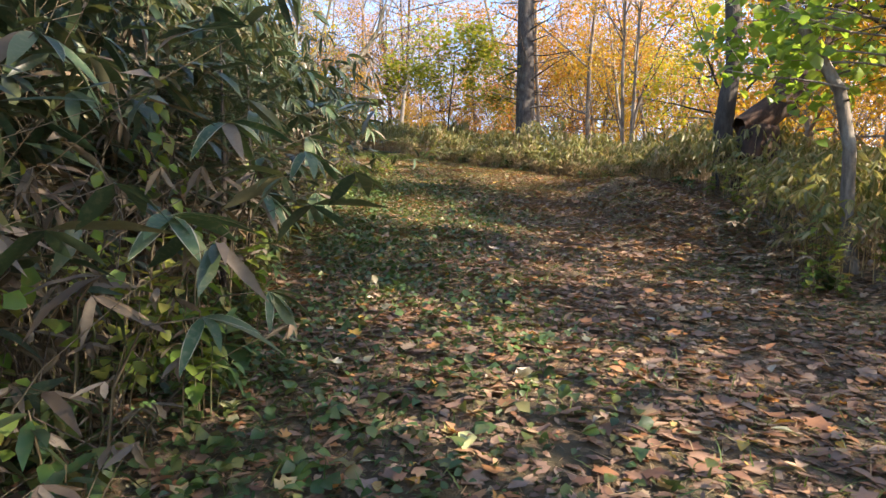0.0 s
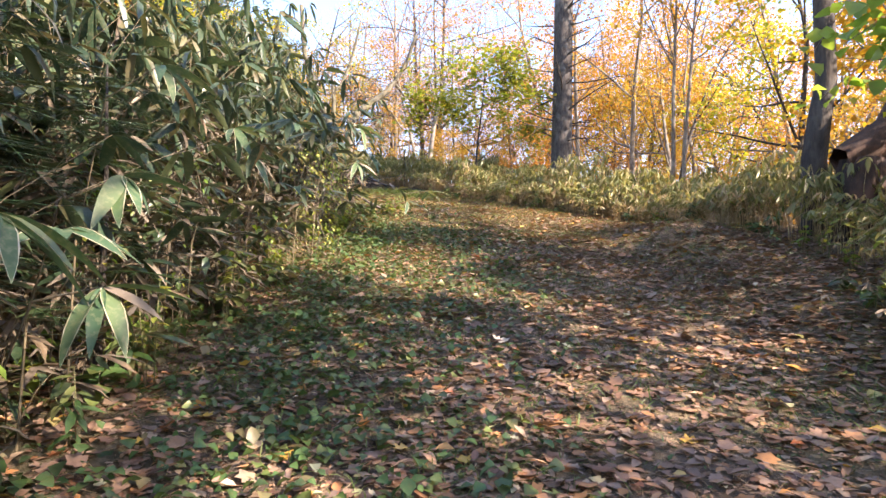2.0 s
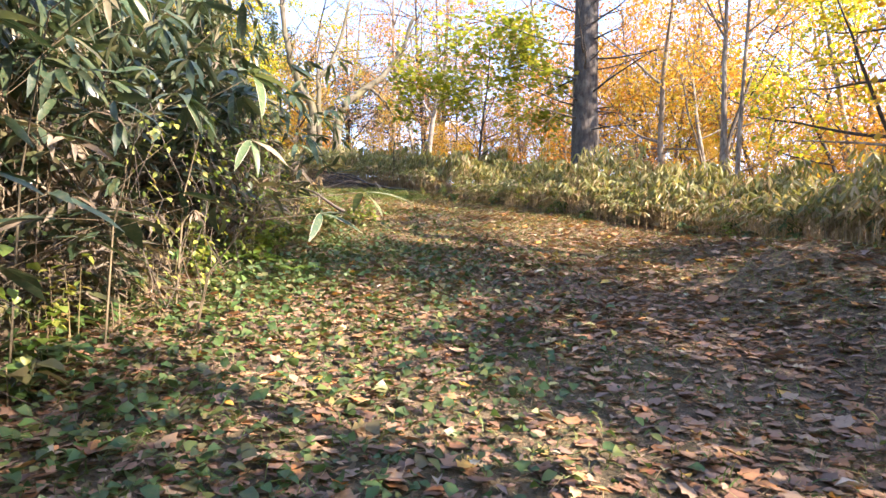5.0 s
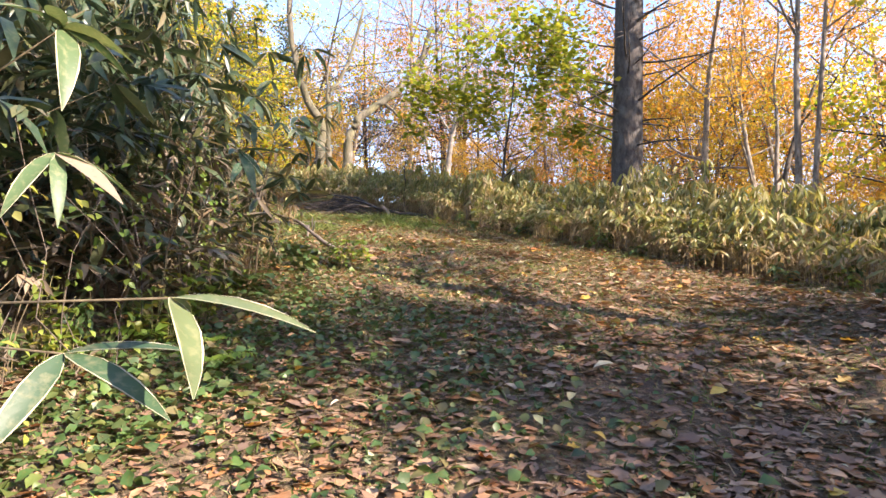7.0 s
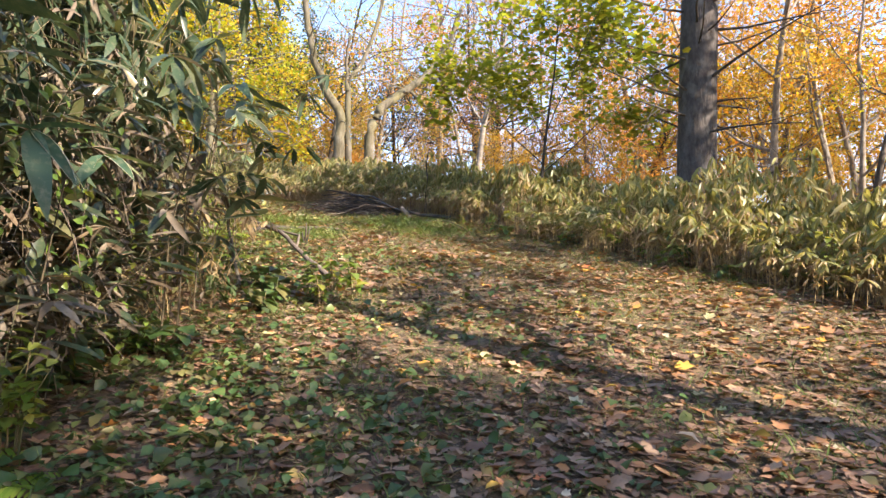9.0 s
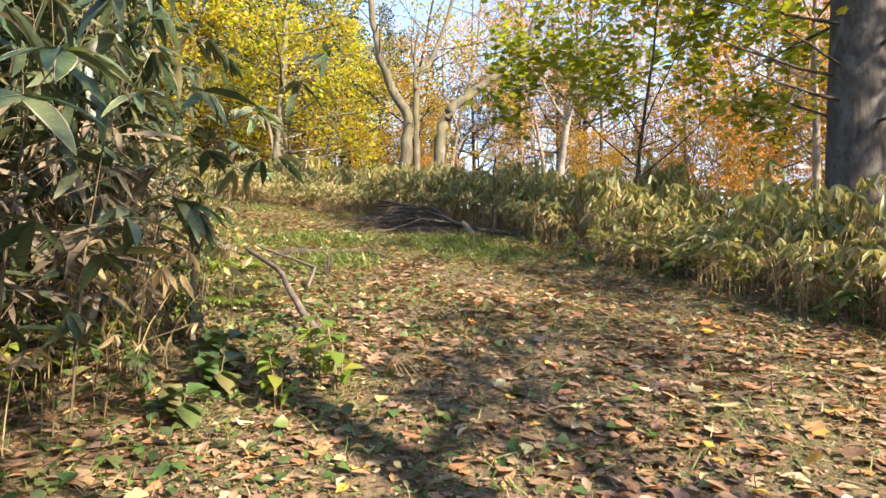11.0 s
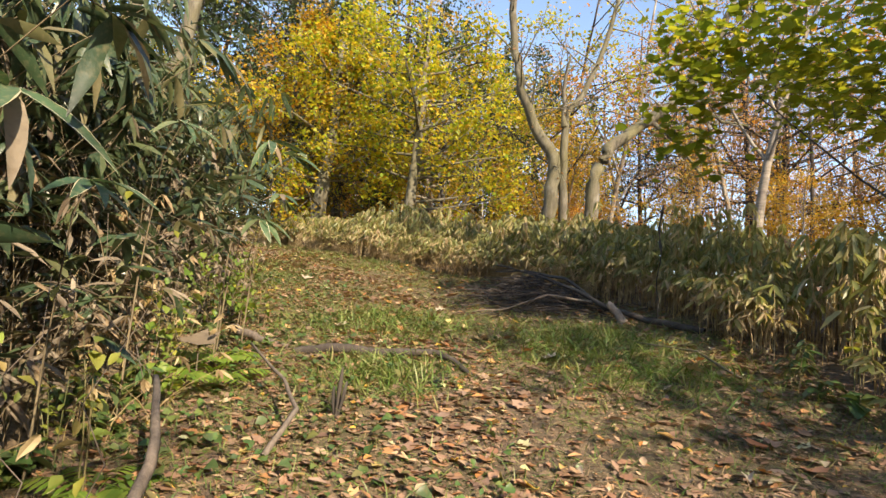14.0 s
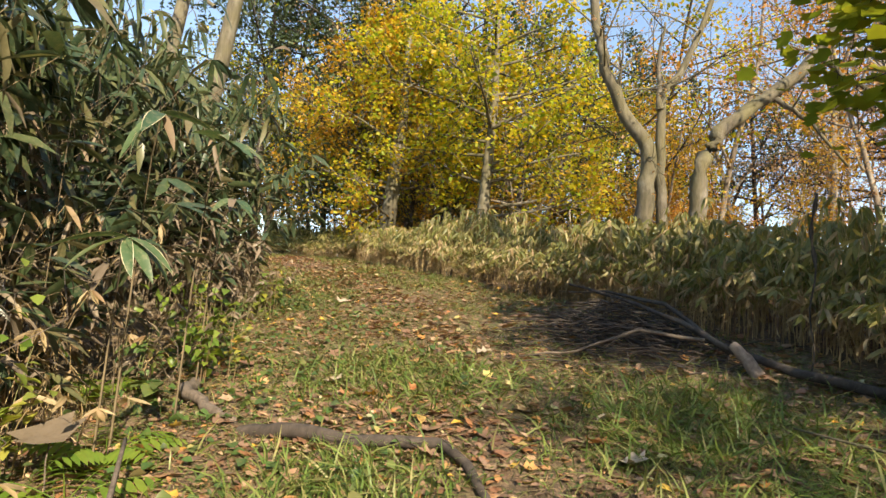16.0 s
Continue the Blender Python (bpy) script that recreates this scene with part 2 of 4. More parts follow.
# ---- mesh helpers ----
class Geo:
    """Gathers vertices and faces of one mesh."""

    def __init__(self):
        self.v, self.f, self.n = [], [], 0

    def add(self, verts, faces):
        verts = np.asarray(verts, float)
        self.v.append(verts)
        self.f.append(np.asarray(faces, int) + self.n)
        self.n += len(verts)

    def tube(self, points, radii, sides=6, lumpy=0.0, rng=None):
        points = [Vector(p) for p in points]
        rings, up = [], Vector((0.31, 0.17, 0.93))
        for i, p in enumerate(points):
            d = (points[min(i + 1, len(points) - 1)] - points[max(i - 1, 0)]).normalized()
            a = d.orthogonal().normalized() if abs(d.dot(up)) > 0.98 else d.cross(up).normalized()
            b = d.cross(a)
            for k in range(sides):
                w = 2 * math.pi * k / sides
                r = radii[i] * (1 + (lumpy * noise.noise((p.x * 2 + 3 * math.cos(w), p.y * 2 + 3 * math.sin(w), p.z * 1.3)) if lumpy else 0))
                rings.append(p + (a * math.cos(w) + b * math.sin(w)) * r)
        n = len(points)
        faces = [(i * sides + k, i * sides + (k + 1) % sides, (i + 1) * sides + (k + 1) % sides, (i + 1) * sides + k) for i in range(n - 1) for k in range(sides)]
        rings.append(points[-1])
        faces += [((n - 1) * sides + k, (n - 1) * sides + (k + 1) % sides, n * sides, n * sides) for k in range(sides)]
        self.add(rings, faces)

    def scatter(self, verts, faces, mats):
        """Copies of a small shape at many poses (k x 4 x 4)."""
        mats = np.asarray(mats, float)
        verts, faces = np.asarray(verts, float), np.asarray(faces, int)
        if not len(mats):
            return
        out = np.einsum("kij,nj->kni", mats[:, :3, :3], verts) + mats[:, None, :3, 3]
        step = np.arange(len(mats))[:, None, None] * len(verts)
        self.add(out.reshape(-1, 3), (faces[None] + step).reshape(-1, faces.shape[1]))

    def mesh(self, name, material, flat=False):
        me = bpy.data.meshes.new(name)
        faces = [tuple(dict.fromkeys(q)) for block in self.f for q in block.tolist()]
        me.from_pydata(np.concatenate(self.v).tolist() if self.v else [], [], faces)
        me.materials.append(material)
        if not flat:
            me.shade_smooth()
        me.update()
        return me


def part(name, geo, material, parent, label="", flat=False):
    ob = new(name, geo if isinstance(geo, bpy.types.Mesh) else geo.mesh(name, material, flat))
    ob.parent = parent
    if label:
        ob["label"] = label
    return ob


def thing(name, where, label, category, group="", kind=""):
    ob = new(name)
    ob.location = where
    ob.empty_display_size = 0.1
    return tagged(ob, label, category, group, kind)


def turn(x, y, z, rx, ry, rz, s=1.0):
    return np.array(pose(x, y, z, rx, ry, rz) @ Matrix.Diagonal((s, s, s, 1)))


# a lance-shaped leaf along +y, folded on its midrib and drooping at the tip
def blade_shape(width, droop, fold=0.25):
    v = [(0, 0, 0)]
    for y, w in ((0.22, 0.85), (0.62, 0.95)):
        z = -droop * y * y
        v += [(-w * width / 2, y, z + fold * w * width / 2), (0, y, z), (w * width / 2, y, z + fold * w * width / 2)]
    v.append((0, 1.0, -droop))
    return v, [(0, 2, 1, 1), (0, 3, 2, 2), (1, 2, 5, 4), (2, 3, 6, 5), (4, 5, 7, 7), (5, 6, 7, 7)]


# a narrow ribbon, for grass and straw
def ribbon_shape(width, droop):
    return [(-width / 2, 0, 0), (width / 2, 0, 0), (width / 2, 0.5, -droop * 0.25), (-width / 2, 0.5, -droop * 0.25), (0, 1, -droop)], [(0, 1, 2, 3), (3, 2, 4, 4)]


# a broad leaf, oval with a point, cupped
def oval_shape(width=0.62, cup=0.12, droop=0.12):
    v = [(0, 0, 0), (-width / 2, 0.42, cup), (width / 2, 0.42, cup), (0, 0.45, 0), (-width * 0.3, 0.78, cup * 0.6 - droop * 0.4), (width * 0.3, 0.78, cup * 0.6 - droop * 0.4), (0, 1, -droop)]
    f = [(0, 3, 1, 1), (0, 2, 3, 3), (1, 3, 6, 4), (3, 2, 5, 6)]
    return v, f


# a lobed maple or oak leaf
def lobed_shape(curl=0.12, lobes=5):
    tips = [(-0.5, 0.22), (-0.55, 0.62), (0.0, 1.0), (0.55, 0.62), (0.5, 0.22)]
    dips = [(-0.36, 0.4), (-0.29, 0.7), (0.29, 0.7), (0.36, 0.4)]
    ring = [(0, 0)]
    for i in range(5):
        ring.append(tips[i])
        if i < 4:
            ring.append(dips[i])
    v = [(0, 0.38, 0)] + [(x, y, curl * (abs(x) * 1.3 + abs(y - 0.38) * 0.6) * (1 if k % 2 else 0.4)) for k, (x, y) in enumerate(ring)]
    f = [(0, i, i + 1, i + 1) for i in range(1, len(ring))] + [(0, len(ring), 1, 1)]
    return v, f


# ---- the ground ----
def build_ground():
    def axis(lo, hi, step, ends):
        inner = list(np.arange(lo, hi, step))
        a, b, out = [], [], step
        x = lo
        while x > -ends:
            out *= 1.22
            x -= out
            a.append(x)
        out, x = step, inner[-1]
        while x < ends:
            out *= 1.22
            x += out
            b.append(x)
        return a[::-1] + inner + b
    xs, ys = axis(-16, 10, 0.16, 900), axis(-3, 31, 0.16, 900)
    g = Geo()
    g.add([(x, y, ground_z(x, y)) for y in ys for x in xs], [(j * len(xs) + i, j * len(xs) + i + 1, (j + 1) * len(xs) + i + 1, (j + 1) * len(xs) + i) for j in range(len(ys) - 1) for i in range(len(xs) - 1)])
    ob = new("ground", g.mesh("ground", SOIL))
    tagged(ob, "dark woodland soil with moss and leaf mould", "ground", kind="structure")


build_ground()


# ---- dwarf bamboo ----
def sasa_geos(seed, tall, culms, radius, fans, spread, scale=1.0):
    rng = random.Random(seed)
    stalks, leaves, twigs, dry = [], Geo(), Geo(), []
    shapes = [blade_shape(0.22, d) for d in (0.2, 0.5)]
    picks = ([], [])
    for c in range(culms):
        stems = Geo()
        stalks.append(stems)
        a, r = rng.uniform(0, 6.283), radius * math.sqrt(rng.random())
        x, y = r * math.cos(a), r * math.sin(a)
        h = tall * rng.uniform(0.72, 1.08)
        lean_a, lean = rng.uniform(0, 6.283), h * rng.uniform(0.03, spread)
        pts = []
        for i in range(6):
            u = i / 5
            pts.append((x + math.cos(lean_a) * lean * u * u, y + math.sin(lean_a) * lean * u * u, h * u * (1 - 0.06 * u) - 0.06 * (i == 0)))
        for k in range(2 if tall < 1.8 else 3):
            u = rng.uniform(0.12, 0.6)
            i = min(int(u * 5), 4)
            for _ in range(2):
                dry.append(turn(*[pts[i][j] + (pts[i + 1][j] - pts[i][j]) * (u * 5 - i) for j in range(3)], rng.uniform(-88, -40), rng.uniform(-40, 40), rng.uniform(0, 360), scale * rng.uniform(0.09, 0.18)))
        stems.tube(pts, [0.0052 * (1 - 0.6 * i / 5) for i in range(6)], 3)
        for k in range(fans):
            u = 1.0 if k == 0 else rng.uniform(0.14, 0.97) if tall > 1.8 else rng.uniform(0.5, 0.99)
            i = min(int(u * 5), 4)
            q = u * 5 - i
            base = [pts[i][j] * (1 - q) + pts[i + 1][j] * q for j in range(3)]
            fa = rng.uniform(0, 360)
            reach = 0.0 if k == 0 else rng.uniform(0.08, 0.3)
            tip = (base[0] - math.sin(radians(fa)) * reach, base[1] + math.cos(radians(fa)) * reach, base[2] + reach * rng.uniform(-0.1, 0.7))
            if reach:
                twigs.tube([base, tip], [0.003, 0.0018], 3)
            for j in range(rng.randint(3, 6)):
                size = rng.uniform(0.18, 0.37) if tall > 1.8 else rng.uniform(0.17, 0.33)
                size *= scale
                m = turn(*tip, rng.uniform(-58, 24) if tall > 1.8 else rng.uniform(-86, -18), rng.uniform(-45, 45), fa + rng.uniform(-85, 85), size)
                (dry if rng.random() < ((0.05 if u > 0.68 else 0.62) if tall > 1.8 else (0.15 if u > 0.85 else 0.6)) else picks[rng.randint(0, 1)]).append(m)
    for s, ms in zip(shapes, picks):
        leaves.scatter(*s, ms)
    withered = twigs
    withered.scatter(*blade_shape(0.16, 0.5, 0.6), dry)
    return stalks, leaves, withered


def sasa_kind(seed, tall, culms, radius, fans, spread, leaf=None, scale=1.0, culm=None, dry=None):
    leaf = leaf or SASA_LEAF
    s, l, d = sasa_geos(seed, tall, culms, radius, fans, spread, scale)
    return [g.mesh("stalk", culm or SASA_CULM) for g in s], l.mesh("foliage", leaf), d.mesh("withered_foliage", dry or SASA_DRY)


TALL = [sasa_kind(s, 2.5, 7, 0.4, 8, 0.75) for s in (11, 12, 13, 14)]
STRAWY = [sasa_kind(s, 1.1, 12, 0.42, 1, 0.9, STRAW_LEAF, 0.6, STRAW_CULM, STRAW_LEAF) for s in (17, 18)]
SERE = [sasa_kind(s, 1.1, 13, 0.42, 1, 0.8, SASA_DRY, 0.55) for s in (15, 16)]
LOW = [sasa_kind(s, 1.15, 24, 0.4, 2, 0.2, SASA_LOW, 0.74, STRAW_CULM, STRAW_LEAF) for s in (21, 22, 23, 24)]


def sasa_clump(kind, where, size, label, group):
    t = thing("sasa_clump", where, label, "dwarf bamboo", group)
    t.rotation_euler.z = random.uniform(0, 6.28)
    t.scale = (1, 1, size)
    for me in kind[0]:
        part("stalk", me, None, t)
    part("foliage", kind[1], None, t)
    part("withered_foliage", kind[2], None, t, "dry straw-coloured leaves")
    return t


def array_of(me):
    v = np.empty(len(me.vertices) * 3)
    me.vertices.foreach_get("co", v)
    return v.reshape(-1, 3), [tuple(p.vertices) for p in me.polygons]


def thicket(name, kinds, spots, label):
    """Clumps deep in the bank, past counting, as joined stuff."""
    for index in range(3):
        material = kinds[0][0][0].materials[0] if index == 0 else kinds[0][index].materials[0]
        g = Geo()
        for k, kind in enumerate(kinds):
            picked = spots if index < 2 else spots[::3]
            poses = [np.array(Matrix.Translation(p) @ Matrix.Rotation(a, 4, "Z") @ Matrix.Diagonal((1, 1, s, 1))) for p, a, s, kk in picked if kk == k]
            for me in (kind[0] if index == 0 else [kind[index]]):
                v, f = array_of(me)
                g.scatter(v, [q if len(q) == 4 else (*q, q[-1]) for q in f], poses)
        ob = new(name + ("_stalks", "_foliage", "_withered_foliage")[index], g.mesh(name, material))
        tagged(ob, label, "dwarf bamboo", kind="stuff")


def border_points(table, step, shift):
    """Evenly spaced places beside a border line, shifted sideways from it."""
    out, pts = [], [Vector((x, y)) for y, x in table]
    for a, b in zip(pts, pts[1:]):
        d = (b - a)
        n = Vector((d.y, -d.x)).normalized()
        k = max(1, int(d.length / step))
        for i in range(k):
            out.append(a + d * (i / k) + n * shift)
    return out


def plant_sasa():
    rng = random.Random(5)
    near, deep = 0, []
    for row, shift in enumerate((-0.35, -0.8, -1.25, -1.8, -2.5, -3.3)):
        for q in border_points(LEFT, 0.42, shift):
            x, y = q.x + rng.uniform(-0.2, 0.2), q.y + rng.uniform(-0.2, 0.2)
            if y < -3 or x < -27:
                continue
            size = (0.42, 0.72, 0.95, 1.1, 1.15, 1.2, 1.25)[row] * rng.uniform(0.75, 1.15) * (0.5 if y > 22.2 else 1.38 if y > 15 else 1.16 if 2.5 < y < 10 else 1.02)
            hollow = noise.noise((x * 0.55, y * 0.55, 50))
            if row < 3 and y > 7 and hollow < -0.12 - 0.12 * row:
                continue
            size *= 1 + 0.35 * noise.noise((x * 0.35, y * 0.35, 60))
            if row < 2 and rng.random() < ((0.55 if row == 0 else 0.25) if y < 14.5 else (0.9 if row == 0 else 0.65)) and near < 165 and y > 0.5:
                sasa_clump((STRAWY if 14.5 < y < 20 and rng.random() < 0.75 else SERE)[rng.randint(0, 1)], P(x, y, -0.03), size * rng.uniform(0.9, 1.5), "withered brown bamboo stalks and leaves on the bank", "withered bamboo")
                near += 1
                continue
            if row == 0 and rng.random() < 0.3:
                continue
            if row < 3 and near < 165 and y > 0.5:
                sasa_clump(TALL[rng.randint(0, 3)], P(x, y, -0.03), size, "tall dwarf bamboo with broad green leaves on the bank", "bamboo on the tall bank")
                near += 1
            else:
                deep.append((P(x, y, -0.03), rng.uniform(0, 6.28), size, rng.randint(0, 3)))
    thicket("tall_bamboo_thicket", TALL, deep, "tall dwarf bamboo thicket rising behind the bank")
    near, deep = 0, []
    for row, shift in enumerate((0.3, 0.7, 1.15, 1.7, 2.4)):
        for q in border_points(RIGHT, 0.4, shift):
            x, y = q.x + rng.uniform(-0.18, 0.18), q.y + rng.uniform(-0.18, 0.18)
            if y < 4.6 or x < -30 or (row == 0 and 7 < y < 12) or (row > 1 and rng.random() < (0.1, 0.3, 0.5)[row - 2]):
                continue
            size = (0.7, 0.92, 1.05, 1.1, 1.1)[row] * rng.uniform(0.8, 1.15) * (0.75 if y < 11 else 1.0) * (1 + 0.5 * noise.noise((x * 0.5, y * 0.5, 70)))
            if row < 2 and noise.noise((x * 0.7, y * 0.7, 80)) < -0.25:
                continue
            if row < 2 and near < 72:
                if y < 11 and rng.random() < (0.75 if row == 0 else 0.4):
                    sasa_clump(SERE[rng.randint(0, 1)], P(x, y, -0.03), size * rng.uniform(0.8, 1.2), "withered brown bamboo beside the path", "withered bamboo")
                    near += 1
                    continue
                sasa_clump(LOW[rng.randint(0, 3)], P(x, y, -0.03), size, "knee-high dwarf bamboo with pale bare stalks", "low bamboo beside the path")
                near += 1
            else:
                deep.append((P(x, y, -0.03), rng.uniform(0, 6.28), size, rng.randint(0, 3)))
    thicket("low_bamboo_thicket", LOW, deep, "low dwarf bamboo thicket beyond the path")


plant_sasa()


# ---- trees ----
def grow(wood, tips, p, d, length, r, level, rng, up=0.12, wander=0.18, kids=(3, 5), start=0.35, sides=7, spread=(30, 60)):
    """One limb with its side limbs; tips gathers places for leaves."""
    n = max(4 if level < 2 else 3, int(length / (0.5 if level else 0.8)))
    pts, radii, dirs = [Vector(p)], [r], [Vector(d).normalized()]
    for i in range(n):
        e = (dirs[-1] + Vector((rng.uniform(-1, 1), rng.uniform(-1, 1), rng.uniform(-1, 1))) * wander * 0.5 + Vector((0, 0, up * 0.5))).normalized()
        dirs.append(e)
        pts.append(pts[-1] + e * (length / n))
        radii.append(max(0.004, r * (1 - 0.75 * (i + 1) / n)))
    wood.tube(pts, radii, sides, 0.1 if level == 0 else 0)
    if level >= 2:
        for i in range(1, len(pts)):
            tips.append((pts[i], dirs[i]))
        return
    for k in range(rng.randint(*kids) + (2 if level == 0 else 0)):
        u = rng.uniform(start, 0.98)
        i = min(int(u * n), n - 1)
        b = pts[i].lerp(pts[i + 1], u * n - i)
        side = dirs[i].cross(Vector((rng.uniform(-1, 1), rng.uniform(-1, 1), rng.uniform(-0.3, 0.3)))).normalized()
        a = radians(rng.uniform(*spread))
        e = dirs[i] * math.cos(a) + side * math.sin(a)
        grow(wood, tips, b, e, length * rng.uniform(0.3, 0.48) * (1.15 - 0.4 * u), radii[i] * 0.55, level + 1, rng, up, wander * 1.3, kids, 0.25, 3 if level else 5, spread)


def leafage(tips, per_tip, size, cloud, shape, rng, flat=35):
    g, ms = Geo(), []
    for p, d in tips:
        for _ in range(per_tip):
            q = p + Vector((rng.gauss(0, cloud), rng.gauss(0, cloud), rng.gauss(0, cloud * 0.55)))
            ms.append(turn(*q, rng.gauss(-15, flat), rng.gauss(0, flat), rng.uniform(0, 360), size * rng.uniform(0.65, 1.25)))
    g.scatter(*shape, ms)
    return g


def tree_kind(seed, height, radius, bark, leaf, per_tip, size, cloud, shape, **how):
    rng = random.Random(seed)
    wood, tips = Geo(), []
    grow(wood, tips, (0, 0, -0.15), (rng.uniform(-0.06, 0.06), rng.uniform(-0.06, 0.06), 1), height, radius, 0, rng, **how)
    crown = leafage(tips, per_tip, size, cloud, shape, rng)
    return wood.mesh("trunk", bark), (crown.mesh("crown", leaf) if leaf else None)


def plant(kind, where, label, category="tree", group="", rz=0.0, scale=1.0, name="tree"):
    t = thing(name, where, label, category, group)
    t.rotation_euler.z, t.scale = rz, (scale, scale, scale)
    part("trunk", kind[0], None, t)
    if kind[1]:
        part("crown", kind[1], None, t)
    return t


OVAL, LOBED = oval_shape(), lobed_shape()
SLIP = ([(0, 0, 0), (-0.36, 0.5, 0.12), (0, 1, -0.1), (0.36, 0.5, 0.12)], [(0, 3, 2, 1)])


# place, size, turn and kind of the trees added on the sunny side
# mostly out of view, set where their crowns dapple the path
SHADE_TREES = [(7.7, 2.1, 0.8, 3.77, 0), (11.0, -5.8, 1.2, 5.07, 1), (11.6, 0.7, 1.0, 2.63, 1), (16.0, 10.8, 0.65, 1.43, 1), (15.7, 15.5, 1.2, 5.42, 0), (11.7, 18.6, 1.2, 0.31, 0), (8.3, -3.4, 1.0, 4.0, 0), (8.7, 3.7, 1.2, 3.91, 0), (10.0, 20.9, 1.0, 1.84, 1), (13.3, 0.9, 0.65, 4.89, 0), (13.7, 8.7, 1.0, 0.08, 0), (16.6, 12.6, 0.65, 2.35, 1), (17.9, -3.3, 0.65, 6.28, 1), (19.0, -5.0, 1.2, 4.47, 1), (18.8, 18.6, 0.8, 3.98, 0), (19.0, 21.3, 0.65, 1.79, 1), (10.0, 7.8, 1.0, 5.24, 0), (15.3, -5.7, 1.2, 0.81, 0), (17.9, 9.3, 1.0, 0.62, 0), (9.2, -7.0, 1.0, 3.09, 0), (9.0, -5.0, 1.0, 4.21, 0), (10.3, -8.3, 1.0, 2.73, 0), (9.8, 1.8, 0.65, 3.6, 1), (12.1, -2.5, 0.65, 1.29, 1), (11.7, 11.0, 0.8, 4.34, 1), (14.2, 20.4, 1.2, 5.98, 0), (16.8, -7.0, 0.8, 3.41, 0), (16.8, 3.3, 1.2, 3.05, 1), (8.2, -0.0, 1.0, 4.67, 1), (7.9, 8.4, 0.8, 2.92, 1), (10.3, -2.8, 1.2, 4.59, 0), (12.0, 6.4, 1.0, 4.86, 0), (13.1, 14.0, 1.0, 5.88, 0), (15.5, 7.2, 0.65, 2.64, 0)]


def far_wood():
    """The yellow and orange wood behind the bamboo and along the right."""
    thin = dict(kids=(6, 8), start=0.14, wander=0.2, spread=(40, 80), up=0.06)
    airy = dict(kids=(5, 7), start=0.3, wander=0.2, spread=(25, 55))
    kinds = [
        (tree_kind(31, 9.5, 0.10, THIN_BARK, YELLOW, 12, 0.125, 0.27, SLIP, **thin), "slender tree with golden yellow autumn leaves"),
        (tree_kind(32, 11, 0.12, THIN_BARK, ORANGE, 12, 0.125, 0.28, SLIP, **thin), "slender tree with orange autumn leaves"),
        (tree_kind(33, 10, 0.11, DARK_BARK, YELGREEN, 12, 0.125, 0.27, SLIP, **thin), "slender tree with yellow-green autumn leaves"),
        (tree_kind(34, 12, 0.11, PALE_BARK, RUSSET, 3, 0.11, 0.24, SLIP, **airy), "thin pale tree with sparse russet leaves"),
        (tree_kind(35, 6, 0.05, THIN_BARK, YELLOW, 14, 0.105, 0.24, SLIP, **thin), "young tree with golden yellow autumn leaves"),
        (tree_kind(36, 4.2, 0.035, THIN_BARK, ORANGE, 12, 0.095, 0.22, SLIP, **thin), "orange-leaved sapling in the undergrowth"),
        (tree_kind(37, 13, 0.12, DARK_BARK, RUSSET, 7, 0.1, 0.2, SLIP, kids=(8, 10), start=0.2, wander=0.1, spread=(65, 85), up=0.02), "larch with rusty orange needles"),
        (tree_kind(38, 13, 0.2, DARK_BARK, NEEDLE, 20, 0.17, 0.2, SLIP, kids=(10, 13), start=0.1, wander=0.08, spread=(70, 95), up=-0.03), "dark green conifer with drooping boughs"),
    ]
    rng = random.Random(8)
    spots = []
    for i in range(200):
        for _ in range(60):
            y = rng.uniform(-10, 60)
            x = rng.uniform(-42, 34)
            edge = along(RIGHT, y)
            if y < 31.5 and x < edge + (4.6 if y > 11 else 4.2):
                continue
            if (y < 13 and 5 < x < 22) or (y < 21 and x > 5 and rng.random() < 0.35) or (y < 20 and 4 < x < 9.5):
                continue
            if y < 33 and abs(x) < 7.5 and y > 21:
                continue
            if y > 29 and abs(x + 7) < 5 and y < 37:
                continue
            if math.hypot(x - 5.7, y - 12) < 2.6 or math.hypot(x + 18, y - 31.6) < 2:
                continue
            if min((math.hypot(x - a, y - b) for a, b in spots), default=9) < 1.6:
                continue
            spots.append((x, y))
            break
    for x, y in spots:
        if x > 1:
            k = rng.choice((0, 1, 1, 1, 2, 4, 0, 1, 5))
        elif x > -11:
            k = rng.choice((3, 3, 1, 6, 6, 1, 5, 0, 3))
        else:
            k = rng.choice((0, 2, 2, 2, 4, 4, 7, 5))
        if y < 20 and k == 5:
            k = 4
        kind, label = kinds[k]
        plant(kind, P(x, y, -0.05), label, "tree", "autumn wood", rng.uniform(0, 6.28), rng.uniform(0.75, 1.25))
    # taller wood added on the sunny side of the path, mostly unseen, to shade it
    full = [(tree_kind(39, 10, 0.12, THIN_BARK, YELLOW, 16, 0.17, 0.3, SLIP, **thin), "full-crowned golden-leaved tree, added to shade the path"), (tree_kind(40, 10, 0.12, DARK_BARK, YELGREEN, 16, 0.17, 0.3, SLIP, **thin), "full-crowned yellow-green tree, added to shade the path")]
    for x, y, size, heading, k in SHADE_TREES:
        kind, label = full[k]
        plant(kind, P(x, y, -0.05), label, "tree", "autumn wood", heading, size)
